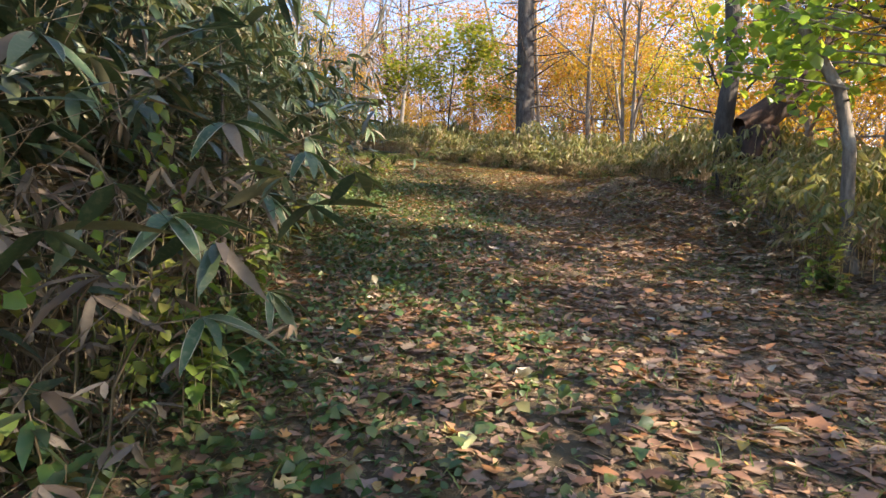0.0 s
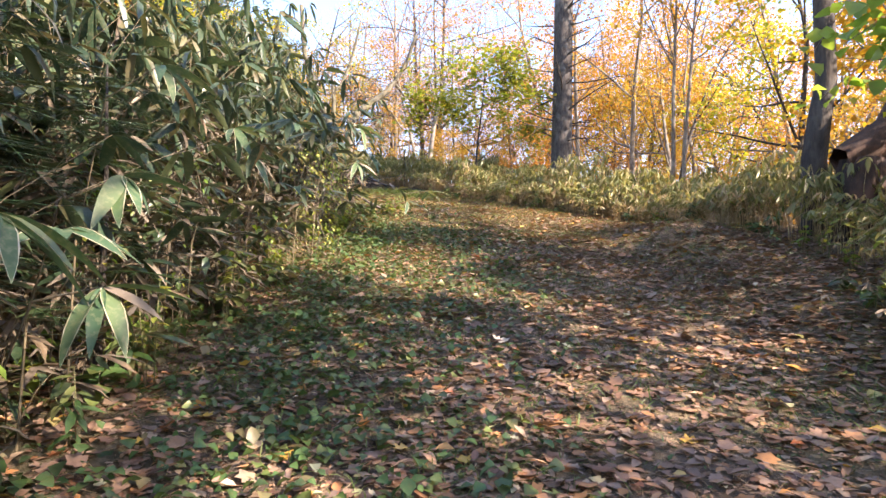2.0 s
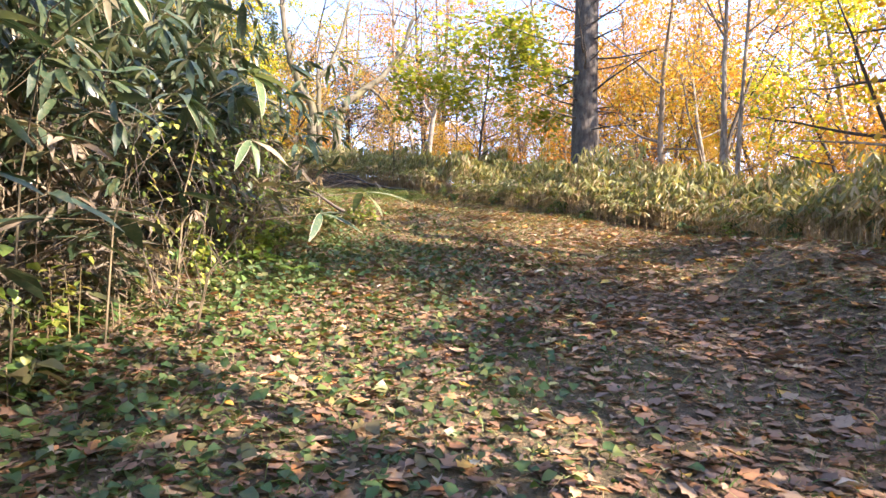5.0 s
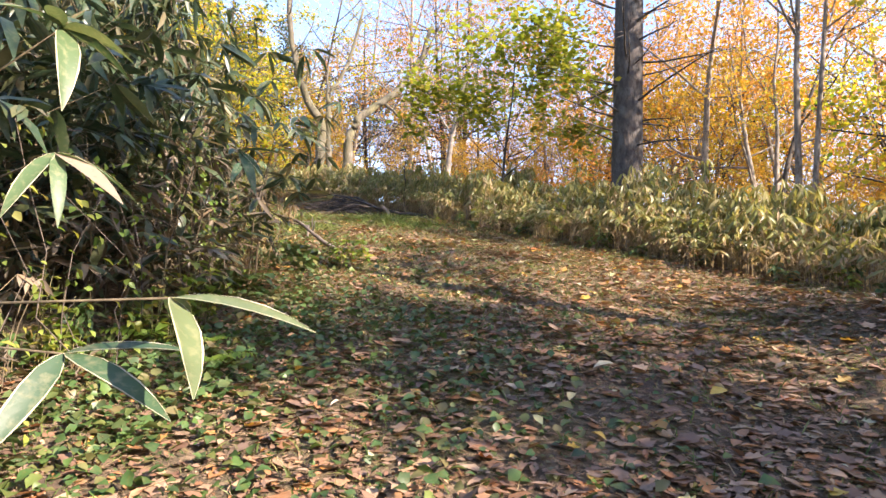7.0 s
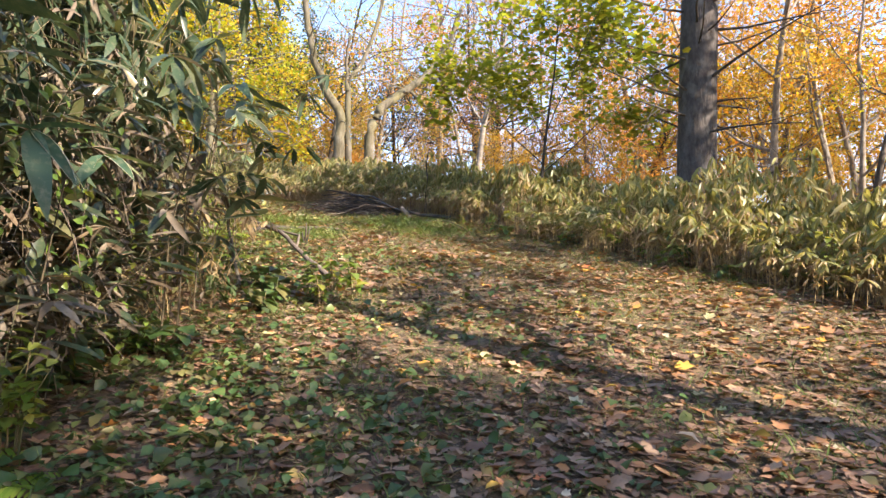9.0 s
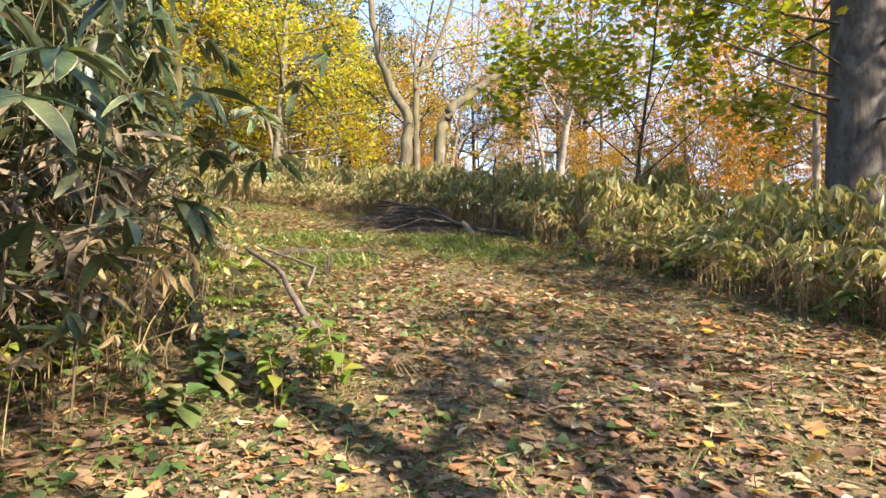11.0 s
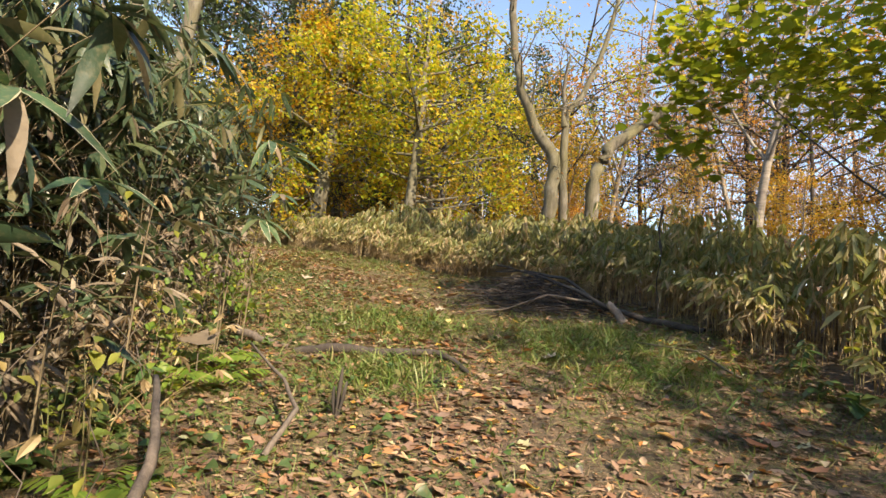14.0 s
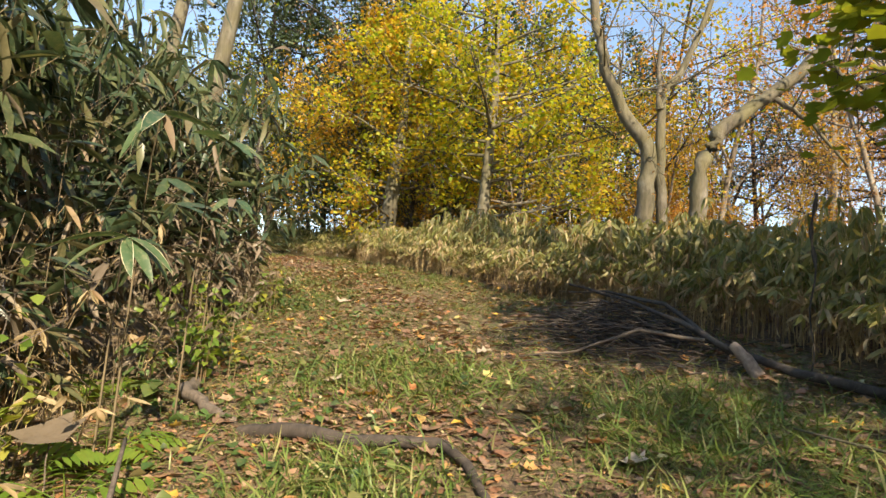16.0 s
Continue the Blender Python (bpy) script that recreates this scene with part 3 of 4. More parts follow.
    # tall wood that closes the view behind
    for i in range(80):
        x, y = rng.uniform(-34, 34), rng.uniform(37, 56)
        if abs(x + 8) < 1.6 or (-12 < x < 4 and y < 46 and i % 2):
            continue
        k = rng.choice((3, 3, 6, 6, 1)) if -11 < x < 4 else rng.choice((0, 1, 1, 0, 2)) if x >= 4 else rng.choice((2, 0, 6, 2))
        plant(kinds[k][0], P(x, y, -0.05), kinds[k][1], "tree", "autumn wood", rng.uniform(0, 6.28), rng.uniform(1.1, 1.6))
    # undergrowth that closes the foot of the wood
    for i in range(75):
        x, y = rng.uniform(-36, 26), rng.uniform(33, 50)
        k = rng.choice((4, 5)) if x > -11 else rng.choice((4, 2, 5))
        plant(kinds[k][0], P(x, y, -0.05), kinds[k][1], "tree", "autumn undergrowth", rng.uniform(0, 6.28), rng.uniform(0.5, 0.8))
    for x, y in ((-26.5, 30.5), (-30, 33), (-24, 36)):
        plant(kinds[7][0], P(x, y, -0.05), "dark conifer behind the golden trees", "tree", "conifers", rng.uniform(0, 6), 1.2)


far_wood()


def pine():
    base = under(2.95, 22.4, 1.2)
    t = thing("pine_tree", base, "tall straight pine with dark scaly bark and dead side branches", "tree")
    trunk = Geo()
    pts = [(0.0, 0, 0), (0, 0, 0.3), (0.0, 0, 0.8), (0, 0, 2), (0.02, 0, 4), (0.03, 0, 7), (0.02, 0, 11), (0, 0, 16), (0, 0, 20)]
    trunk.tube(pts, [0.48, 0.4, 0.36, 0.345, 0.33, 0.31, 0.26, 0.17, 0.04], 20, 0.07)
    part("trunk", trunk, PINE_BARK, t)
    rng = random.Random(3)
    tips = []
    for k in range(48):
        z = rng.uniform(1.1, 8.5)
        a = rng.uniform(0, 360)
        b = Geo()
        r = 0.33
        d = Vector((math.cos(radians(a)), math.sin(radians(a)), rng.uniform(-0.1, 0.35)))
        grow(b, tips, (d.x * r, d.y * r, z), d, rng.uniform(0.7, 2.6), rng.uniform(0.018, 0.034), 1, rng, up=0.05, wander=0.25, kids=(2, 4), sides=5)
        part("dead_branch", b, DARK_BARK, t)
    boughs, tips = Geo(), []
    for k in range(30):
        z = rng.uniform(9.5, 19)
        a = rng.uniform(0, 6.283)
        grow(boughs, tips, (0, 0, z), (math.cos(a), math.sin(a), 0.1), rng.uniform(2.0, 3.8) * (21 - z) / 10 + 0.6, 0.05, 1, rng, up=0.03, kids=(4, 6))
    part("boughs", boughs, DARK_BARK, t)
    part("needles", leafage(tips, 9, 0.16, 0.16, blade_shape(0.12, 0.1), rng, 60), NEEDLE, t)


pine()


def multi_stem():
    t = thing("multi_stem_tree", under(-7.85, 31.0, 0.6), "grey many-stemmed tree, almost bare, with one leaning trunk", "tree")
    rng = random.Random(9)
    tips = []
    stems = [((0.1, 0, 0), [(0.18, 0, 1.35), (0.27, -0.07, 2.48), (0.31, -0.13, 3.3), (-0.12, -0.63, 4.1), (-0.42, -1.04, 5.1), (-0.55, -1.3, 6.1), (-0.7, -1.6, 8.4)], 0.235),
             ((0.5, 0.4, 0), [(0.53, 0.31, 1.45), (0.5, 0.08, 3.1), (0.53, -0.09, 4.6), (0.84, 0.13, 5.1), (1.23, 0.37, 6.1), (1.7, 0.6, 8.4)], 0.145),
             ((1.0, 0.85, 0), [(1.09, 0.81, 1.6), (1.22, 0.75, 3.05), (1.53, 0.94, 3.8), (2.14, 1.42, 4.5), (2.92, 2.05, 5.3), (3.45, 2.42, 6.25), (3.88, 2.72, 7.1), (4.3, 3.0, 8.6)], 0.23),
             ((0.5, -0.1, 4.2), [(0.51, -0.23, 5.5), (0.62, -0.24, 6.3)], 0.07),
             ((2.4, 1.65, 4.7), [(2.75, 2.0, 4.45), (3.05, 2.3, 4.2), (3.7, 3.04, 3.2)], 0.075),
             ((3.2, 2.25, 5.75), [(3.6, 2.7, 5.35), (4.05, 3.14, 5.0), (4.7, 3.7, 4.97)], 0.08)]
    for foot, run, r in stems:
        g = Geo()
        path = [Vector(foot)] + [Vector(q) for q in run]
        pts, radii = [], []
        for i in range(len(path) - 1):
            for k in range(4):
                pts.append(path[i].lerp(path[i + 1], k / 4) + Vector((rng.uniform(-0.04, 0.04), rng.uniform(-0.04, 0.04), 0)))
        pts.append(path[-1])
        radii = [r * (1.35 if i == 0 else 1) * (1 - 0.62 * i / (len(pts) - 1)) for i in range(len(pts))]
        g.tube(pts, radii, 10, 0.12)
        for k in range(13 if len(pts) > 20 else 6):
            i = rng.randint(11 if len(pts) > 20 else 3, len(pts) - 2)
            d = Vector((rng.uniform(-1, 1), rng.uniform(-1, 1), rng.uniform(-0.3, 1.2)))
            grow(g, tips, pts[i], d, rng.uniform(0.8, 2.4), min(0.028, radii[i] * 0.35), 1, rng, up=rng.choice((0.12, -0.25)), wander=0.35, kids=(4, 6))
        part("trunk", g, GREY_BARK, t)
    part("crown", leafage(tips[::2], 1, 0.1, 0.12, OVAL, rng), RUSSET, t, "few withered russet leaves")


multi_stem()


def sapling():
    t = thing("maple_sapling", under(0.02, 23.3, 0.9), "young maple with layered yellow-green leaves above the bamboo", "tree")
    rng = random.Random(14)
    g, tips = Geo(), []
    layered = dict(up=0.03, wander=0.16, kids=(7, 9), spread=(60, 88))
    grow(g, tips, (0, 0, 0), (0.05, 0, 1), 5.2, 0.042, 0, rng, start=0.5, **layered)
    for dx, dy, low in ((0.95, 0.2, 1.3), (-0.95, 0.1, 1.5), (0.4, -0.8, 2.0), (-0.4, 0.8, 2.1)):
        grow(g, tips, (0.02, 0, low), (dx, dy, 0.85), 3.2, 0.015, 0, rng, start=0.42, **layered)
    part("trunk", g, DARK_BARK, t)
    part("crown", leafage(tips, 4, 0.13, 0.2, LOBED, rng, 14), SAP_LEAF, t)


SAP_LEAF = leaf_material("sapling_leaf", [(0.19, 0.26, 0.03), (0.27, 0.31, 0.038), (0.15, 0.22, 0.03), (0.38, 0.36, 0.045), (0.23, 0.28, 0.034)], 0.58, 0.45)
sapling()


def single_trees():
    """Trees that stand alone: the dark trunk, left pair, birches, pale leaning trunk."""
    rng = random.Random(20)
    # dark crooked trunk on the right
    t = thing("dark_trunk_tree", under(5.74, 12.2, 1.2), "dark crooked tree trunk standing in the bamboo", "tree")
    g, tips = Geo(), []
    g.tube([(0, 0, 0), (0.02, 0, 0.6), (0.0, 0, 1.4), (0.1, 0, 2.1), (0.2, 0, 2.7), (0.16, 0, 3.6), (0.1, 0, 5), (0.2, 0, 7.5), (0.3, 0, 10)], [0.24, 0.19, 0.18, 0.17, 0.16, 0.15, 0.13, 0.1, 0.04], 12, 0.15)
    for k in range(12):
        a = rng.uniform(0, 6.283)
        grow(g, tips, (0.33, 0, rng.uniform(4.2, 9)), (math.cos(a), math.sin(a), 0.5), rng.uniform(1.5, 3), 0.05, 1, rng, kids=(4, 6))
    part("trunk", g, DARK_BARK, t)
    part("crown", leafage(tips, 6, 0.14, 0.2, OVAL, rng), YELLOW, t)
    # the pair of big trees with a golden crown
    for x, y, r, lean, label in ((-18.0, 31.4, 0.3, 0.07, "broad tree with a golden and green autumn crown"), (-19.8, 31.5, 0.2, -0.08, "grey tree with a golden and green autumn crown"), (-13.4, 31.6, 0.2, 0.02, "spreading tree full of yellow-green leaves")):
        t = thing("golden_tree", P(x, y, -0.2), label, "tree", "golden trees")
        g, tips = Geo(), []
        g.tube([(0, 0, 0), (lean, 0, 0.7), (lean * 3, 0, 2), (lean * 5, 0, 3.4), (lean * 6, 0.1, 5.5), (lean * 7, 0, 8), (lean * 8, 0, 11)], [r * 1.4, r * 1.05, r, r * 0.85, r * 0.65, r * 0.4, 0.04], 12, 0.12)
        for k in range(26):
            a, z = rng.uniform(0, 6.283), rng.uniform(1.6, 10)
            grow(g, tips, (lean * 5, 0, z), (math.cos(a), math.sin(a), 0.2), rng.uniform(3.0, 5.2) * (1.1 - z / 16), 0.06, 1, rng, up=0.04, kids=(8, 11), start=0.2, spread=(35, 70))
        part("trunk", g, GREY_BARK, t)
        part("crown", leafage(tips, 10, 0.165, 0.26, SLIP, rng, 28), YELGREEN if x > -19 else YELLOW, t)
    for x, y in ((-14.6, 22.7), (-16.7, 22.2)):
        t = thing("birch_tree", P(x, y, -0.2), "pale grey birch trunk rising behind the tall bamboo", "tree", "birches")
        g, tips = Geo(), []
        g.tube([(0, 0, 0), (0.15, 0.1, 2), (0.5, 0.3, 5), (0.8, 0.5, 8), (1.0, 0.6, 12)], [0.24, 0.2, 0.18, 0.14, 0.04], 12, 0.06)
        for k in range(10):
            a = rng.uniform(0, 6.283)
            grow(g, tips, (0.5, 0, rng.uniform(6, 11)), (math.cos(a), math.sin(a), 0.6), rng.uniform(1.5, 2.6), 0.05, 1, rng)
        part("trunk", g, GREY_BARK, t)
        part("crown", leafage(tips, 5, 0.13, 0.2, OVAL, rng), YELGREEN, t)
    t = thing("twin_stem_tree", under(6.5, 22.3, 2.5), "slim twin-stemmed tree with golden leaves", "tree")
    for dx, r in ((0.0, 0.085), (0.32, 0.07)):
        g, tips = Geo(), []
        grow(g, tips, (dx, 0, 0), (0.02 + dx * 0.12, 0, 1), 10, r, 0, rng, up=0.3, wander=0.06, kids=(6, 8), start=0.45)
        trunk = part("stem", g, THIN_BARK, t)
        part("crown", leafage(tips, 6, 0.15, 0.24, SLIP, rng), YELLOW, t)
    t = thing("pale_leaning_tree", P(-2.7, 32.3, -0.2), "pale leaning trunk, nearly bare of leaves", "tree")
    g, tips = Geo(), []
    grow(g, tips, (0, 0, 0), (0.22, 0, 1), 8, 0.15, 0, rng, up=0.02, kids=(5, 7), start=0.4)
    part("trunk", g, PALE_BARK, t)
    part("crown", leafage(tips[::2], 1, 0.11, 0.12, OVAL, rng), RUSSET, t)


single_trees()


FRESH = leaf_material("fresh_green_leaf", [(0.2, 0.32, 0.05), (0.14, 0.26, 0.04), (0.26, 0.36, 0.06), (0.18, 0.28, 0.05)], 0.6, 0.4)


def near_shrub_tree():
    """Two-stemmed small tree beside the start, with broad green leaves."""
    t = thing("broad_leaved_small_tree", P(4.25, 5.75, -0.1), "small two-stemmed tree with broad fresh green leaves", "tree")
    rng = random.Random(27)
    g, h, tips = Geo(), Geo(), []
    g.tube([(0, 0, 0), (-0.05, 0.05, 0.7), (0.0, 0.1, 1.4), (-0.12, 0.1, 2.0), (-0.5, 0.1, 2.6), (-1.0, 0.0, 3.1)], [0.085, 0.07, 0.065, 0.06, 0.05, 0.035], 8, 0.1)
    h.tube([(0.3, -0.2, 0), (0.35, -0.2, 0.9), (0.3, -0.25, 1.7), (0.22, -0.2, 2.5), (0.1, -0.2, 3.6)], [0.06, 0.05, 0.045, 0.04, 0.025], 8, 0.1)
    for k in range(16):
        z = rng.uniform(1.8, 3.1)
        a = rng.gauss(2.6, 1.2)
        grow(g if k % 2 else h, tips, (-0.1 if k % 2 else 0.3, 0, z), (math.cos(a), math.sin(a), 0.2), rng.uniform(0.7, 1.5), 0.013, 1, rng, up=-0.02, kids=(3, 5))
    part("stem", g, THIN_BARK, t)
    part("stem", h, THIN_BARK, t)
    part("crown", leafage(tips, 3, 0.15, 0.14, oval_shape(0.8, 0.12, 0.15), rng, 35), FRESH, t)


near_shrub_tree()


def broken_trunk():
    t = thing("broken_rotten_trunk", under(6.0, 11.4, 1.2), "rotten red-brown stump with a snapped trunk leaning on it", "tree stump")
    g = Geo()
    g.tube([(0, 0, 0), (0, 0, 0.5), (0.02, 0, 1.0), (0.05, 0, 1.38)], [0.46, 0.38, 0.36, 0.3], 14, 0.35)
    part("stump", g, ROTTEN, t)
    g = Geo()
    g.tube([(-0.3, 0, 1.35), (0.1, 0.05, 1.5), (0.55, 0.1, 1.85), (0.95, 0.2, 2.4), (1.5, 0.3, 3.2), (2.5, 0.5, 4.6)], [0.2, 0.3, 0.31, 0.3, 0.27, 0.2], 12, 0.25)
    part("leaning_trunk", g, ROTTEN, t)


broken_trunk()


def yew_shrub(x, y, tall, seed):
    t = thing("yew_shrub", P(x, y, -0.05), "dark green needle-leaved shrub growing through the bamboo", "shrub", "evergreen shrubs")
    rng = random.Random(seed)
    trunk = Geo()
    trunk.tube([(0, 0, 0), (0.03, 0.02, tall * 0.5), (0.0, 0.05, tall)], [0.03, 0.02, 0.006], 7)
    part("trunk", trunk, DARK_BARK, t)
    for k in range(26):
        u = 0.35 + 0.63 * k / 25
        a, reach = k * 2.4, rng.uniform(0.45, 0.8) * (1.25 - 0.75 * u)
        side_way = Vector((-math.sin(a), math.cos(a), 0))
        g, ms, pts = Geo(), [], []
        for i in range(7):
            w = i / 6
            pts.append(Vector((math.cos(a) * reach * w, math.sin(a) * reach * w, tall * u + 0.1 * w - 0.22 * w * w)))
        g.tube(pts, [0.006 * (1 - 0.8 * i / 6) for i in range(7)], 4)
        for i in range(1, 7):
            for sgn in (-1, 1):
                end = pts[i] + side_way * sgn * 0.26 * (1.1 - i / 7) + Vector((math.cos(a), math.sin(a), -0.2)) * 0.1
                g.tube([pts[i], end], [0.003, 0.0015], 3)
                for j in range(9):
                    q = pts[i].lerp(end, (j + 0.5) / 9)
                    for flip in (-1, 1):
                        ms.append(turn(*q, rng.uniform(-20, 10), 0, math.degrees(a) - 90 + sgn * 62 + flip * 55, rng.uniform(0.03, 0.045)))
        g.scatter(*ribbon_shape(0.16, 0.1), ms)
        part("bough", g, YEW, t)


YEW = leaf_material("yew_needle", [(0.018, 0.045, 0.015), (0.026, 0.06, 0.02), (0.04, 0.08, 0.026)], 0.15, 0.35)
yew_shrub(-1.85, 4.6, 2.25, 1)
yew_shrub(-2.0, 5.7, 2.1, 2)


# ---- brush pile, roots, shoots ----
BRUSH = bark_material("old_brushwood", (0.02, 0.016, 0.013), (0.07, 0.055, 0.045), scale=22, depth=0.3, patch=(0.05, 0.04, 0.035))


def brush_pile():
    t = thing("brush_pile", P(-4.3, 23.5, 0), "heap of cut dark branches with a pale sawn log end", "brush pile")
    rng = random.Random(33)
    org = t.location

    def run(name, places, r0, r1, material, sides=7):
        pts = [P(x, y, h) - org for x, y, h in places]
        g = Geo()
        fine = []
        for a, b in zip(pts, pts[1:]):
            fine += [a.lerp(b, k / 3) + Vector((0, 0, rng.uniform(-0.012, 0.012))) for k in range(3)]
        fine.append(pts[-1])
        g.tube(fine, [r0 + (r1 - r0) * i / (len(fine) - 1) for i in range(len(fine))], sides, 0.12)
        return part(name, g, material, t)

    run("bough", [(-1.9, 23.0, 0.05), (-2.6, 23.2, 0.08), (-3.1, 23.35, 0.14), (-3.7, 23.6, 0.3), (-4.5, 23.8, 0.45), (-5.3, 24.1, 0.5)], 0.045, 0.014, DARK_BARK)
    run("log_end", [(-2.88, 23.2, 0.0), (-2.98, 23.2, 0.14), (-3.1, 23.2, 0.24)], 0.06, 0.04, CUT_WOOD, 9)
    run("bough", [(-3.4, 23.4, 0.2), (-3.9, 23.1, 0.26), (-4.3, 22.7, 0.1), (-4.6, 22.4, 0.04)], 0.02, 0.008, TWIG)
    run("bough", [(-3.2, 23.5, 0.1), (-4.0, 23.9, 0.4), (-4.9, 24.3, 0.42), (-5.6, 24.6, 0.3)], 0.03, 0.01, DARK_BARK)
    for k in range(460):
        x, y = rng.gauss(-4.1, 0.5), rng.gauss(23.5, 0.3)
        a = rng.gauss(2.8, 0.9)
        l = rng.uniform(0.25, 0.75)
        h = max(0.03, 0.52 - 0.34 * abs(x + 4.4) - 0.5 * abs(y - 23.6)) * rng.random() ** 0.7
        pts = [P(x + math.cos(a) * l * u, y + math.sin(a) * l * u, h + 0.1 * u - 0.12 * u * u + rng.uniform(-0.02, 0.02)) - org for u in (0, 0.35, 0.7, 1)]
        g = Geo()
        g.tube(pts, [0.007, 0.006, 0.004, 0.002], 4)
        part("twig", g, BRUSH, t)


brush_pile()


def ground_branch(name, places, r, material, label, category="root"):
    pts = [P(*q) for q in places]
    rng = random.Random(len(label))
    org = pts[0].copy()
    fine = []
    for a, b in zip(pts, pts[1:]):
        fine += [a.lerp(b, k / 4) - org + Vector((rng.uniform(-1, 1), rng.uniform(-1, 1), rng.uniform(-0.5, 0.5))) * r * 0.35 for k in range(4)]
    fine.append(pts[-1] - org)
    g = Geo()
    g.tube(fine, [r * (1 - 0.5 * i / (len(fine) - 1)) for i in range(len(fine))], 8, 0.25)
    ob = new(name, g.mesh(name, material))
    ob.location = org
    tagged(ob, label, category)


ground_branch("tree_root", [(-5.0, 19.75, 0.0), (-4.6, 19.9, 0.06), (-4.2, 20.1, 0.05), (-3.8, 20.4, 0.06), (-3.5, 20.3, 0.04), (-3.1, 20.1, -0.02)], 0.05, BRUSH, "dark gnarled root lying across the path")
ground_branch("tree_root", [(-6.4, 20.0, 0.0), (-6.0, 19.75, 0.1), (-5.6, 19.75, 0.05), (-5.2, 19.8, 0.0)], 0.06, TWIG, "thick root at the foot of the bank")
ground_branch("dead_branch", [(-2.1, 16.5, 0.03), (-2.6, 16.9, 0.2), (-3.1, 17.3, 0.4), (-3.7, 17.6, 0.5)], 0.035, TWIG, "dead grey branch lying on the bank", "branch")
ground_branch("dead_branch", [(-2.9, 16.0, 0.0), (-3.1, 16.2, 0.35), (-3.3, 16.4, 0.62), (-3.3, 16.5, 0.8)], 0.022, GREY_BARK, "upright dead stick in the undergrowth", "branch")
ground_branch("dead_branch", [(-3.2, 18.0, 0.05), (-3.3, 18.3, 0.2), (-3.8, 18.6, 0.22), (-4.6, 18.9, 0.3)], 0.02, TWIG, "thin dead branch among dry leaves", "branch")
ground_branch("dead_branch", [(-1.2, 3.2, 0.9), (-1.4, 3.6, 0.85), (-1.9, 4.0, 0.95), (-2.5, 4.2, 1.1)], 0.012, GREY_BARK, "thin grey twig hanging in the bamboo", "branch")
ground_branch("dead_branch", [(-1.3, 21.4, 0.02), (-1.7, 21.6, 0.14), (-2.3, 21.8, 0.1)], 0.012, GREY_BARK, "pale thin stick by the bamboo", "branch")


def broom():
    t = thing("dry_broom_twig", P(-1.4, 16.1, 0.02), "spray of dry straw-coloured twigs on the ground", "twig")
    rng = random.Random(4)
    for k in range(16):
        a = rng.uniform(-0.9, 0.9)
        l = rng.uniform(0.18, 0.4)
        g = Geo()
        g.tube([(0, 0, 0), (l * 0.5 * math.cos(a), l * 0.5 * math.sin(a), 0.13), (l * math.cos(a), l * math.sin(a), rng.uniform(0.0, 0.12))], [0.004, 0.003, 0.0015], 4)
        part("twig", g, STRAW, t)


broom()


SPRAYS = [(-1.05, 3.3, 0.9, 0.5, 0.32, 6), (-1.2, 3.6, 1.35, 0.5, 0.32, 6), (-1.0, 4.4, 0.75, 0.6, 0.3, 6), (-1.15, 4.8, 1.15, 0.6, 0.3, 6), (-0.95, 3.0, 0.4, 0.5, 0.28, 5), (-1.35, 6.4, 1.4, 0.6, 0.3, 6), (-1.3, 7.6, 0.9, 0.7, 0.28, 6), (-1.5, 8.2, 1.5, 0.6, 0.3, 6), (-1.3, 5.4, 1.7, 0.6, 0.3, 6), (-2.0, 13.2, 1.0, 0.5, 0.3, 6), (-2.2, 15.0, 1.4, 0.5, 0.3, 6), (-2.5, 15.6, 0.8, 0.5, 0.28, 5), (-3.4, 17.2, 1.2, 0.6, 0.3, 6), (-4.0, 18.0, 1.6, 0.6, 0.3, 6), (-5.6, 20.0, 1.2, 0.7, 0.28, 6),
          (-1.1, 2.25, 0.95, 0.5, 0.36, 7), (-1.16, 3.05, 1.3, 0.5, 0.34, 6), (-0.91, 2.06, 0.6, 0.45, 0.3, 5), (-1.6, 2.32, 1.64, 0.4, 0.32, 6), (-1.0, 4.22, 1.0, 0.7, 0.32, 5), (-0.95, 3.9, 1.1, 0.6, 0.34, 6), (-1.4, 10.54, 1.55, 0.7, 0.34, 6), (-1.4, 10.46, 1.05, 0.7, 0.32, 5), (-1.94, 14.43, 1.5, 0.5, 0.34, 6), (-1.8, 14.14, 1.3, 0.6, 0.36, 5), (-3.0, 16.36, 1.57, 0.6, 0.34, 6), (-2.8, 16.71, 1.47, 0.6, 0.36, 5), (-4.7, 19.2, 1.64, 0.7, 0.3, 6), (-4.95, 19.66, 1.55, 0.7, 0.32, 6), (-4.5, 18.93, 0.98, 0.6, 0.34, 6), (-1.46, 9.6, 1.3, 0.6, 0.3, 6), (-1.7, 9.2, 1.95, 0.6, 0.3, 6), (-1.5, 7.0, 1.2, 0.6, 0.3, 6), (-1.6, 12.4, 1.1, 0.7, 0.32, 5)]


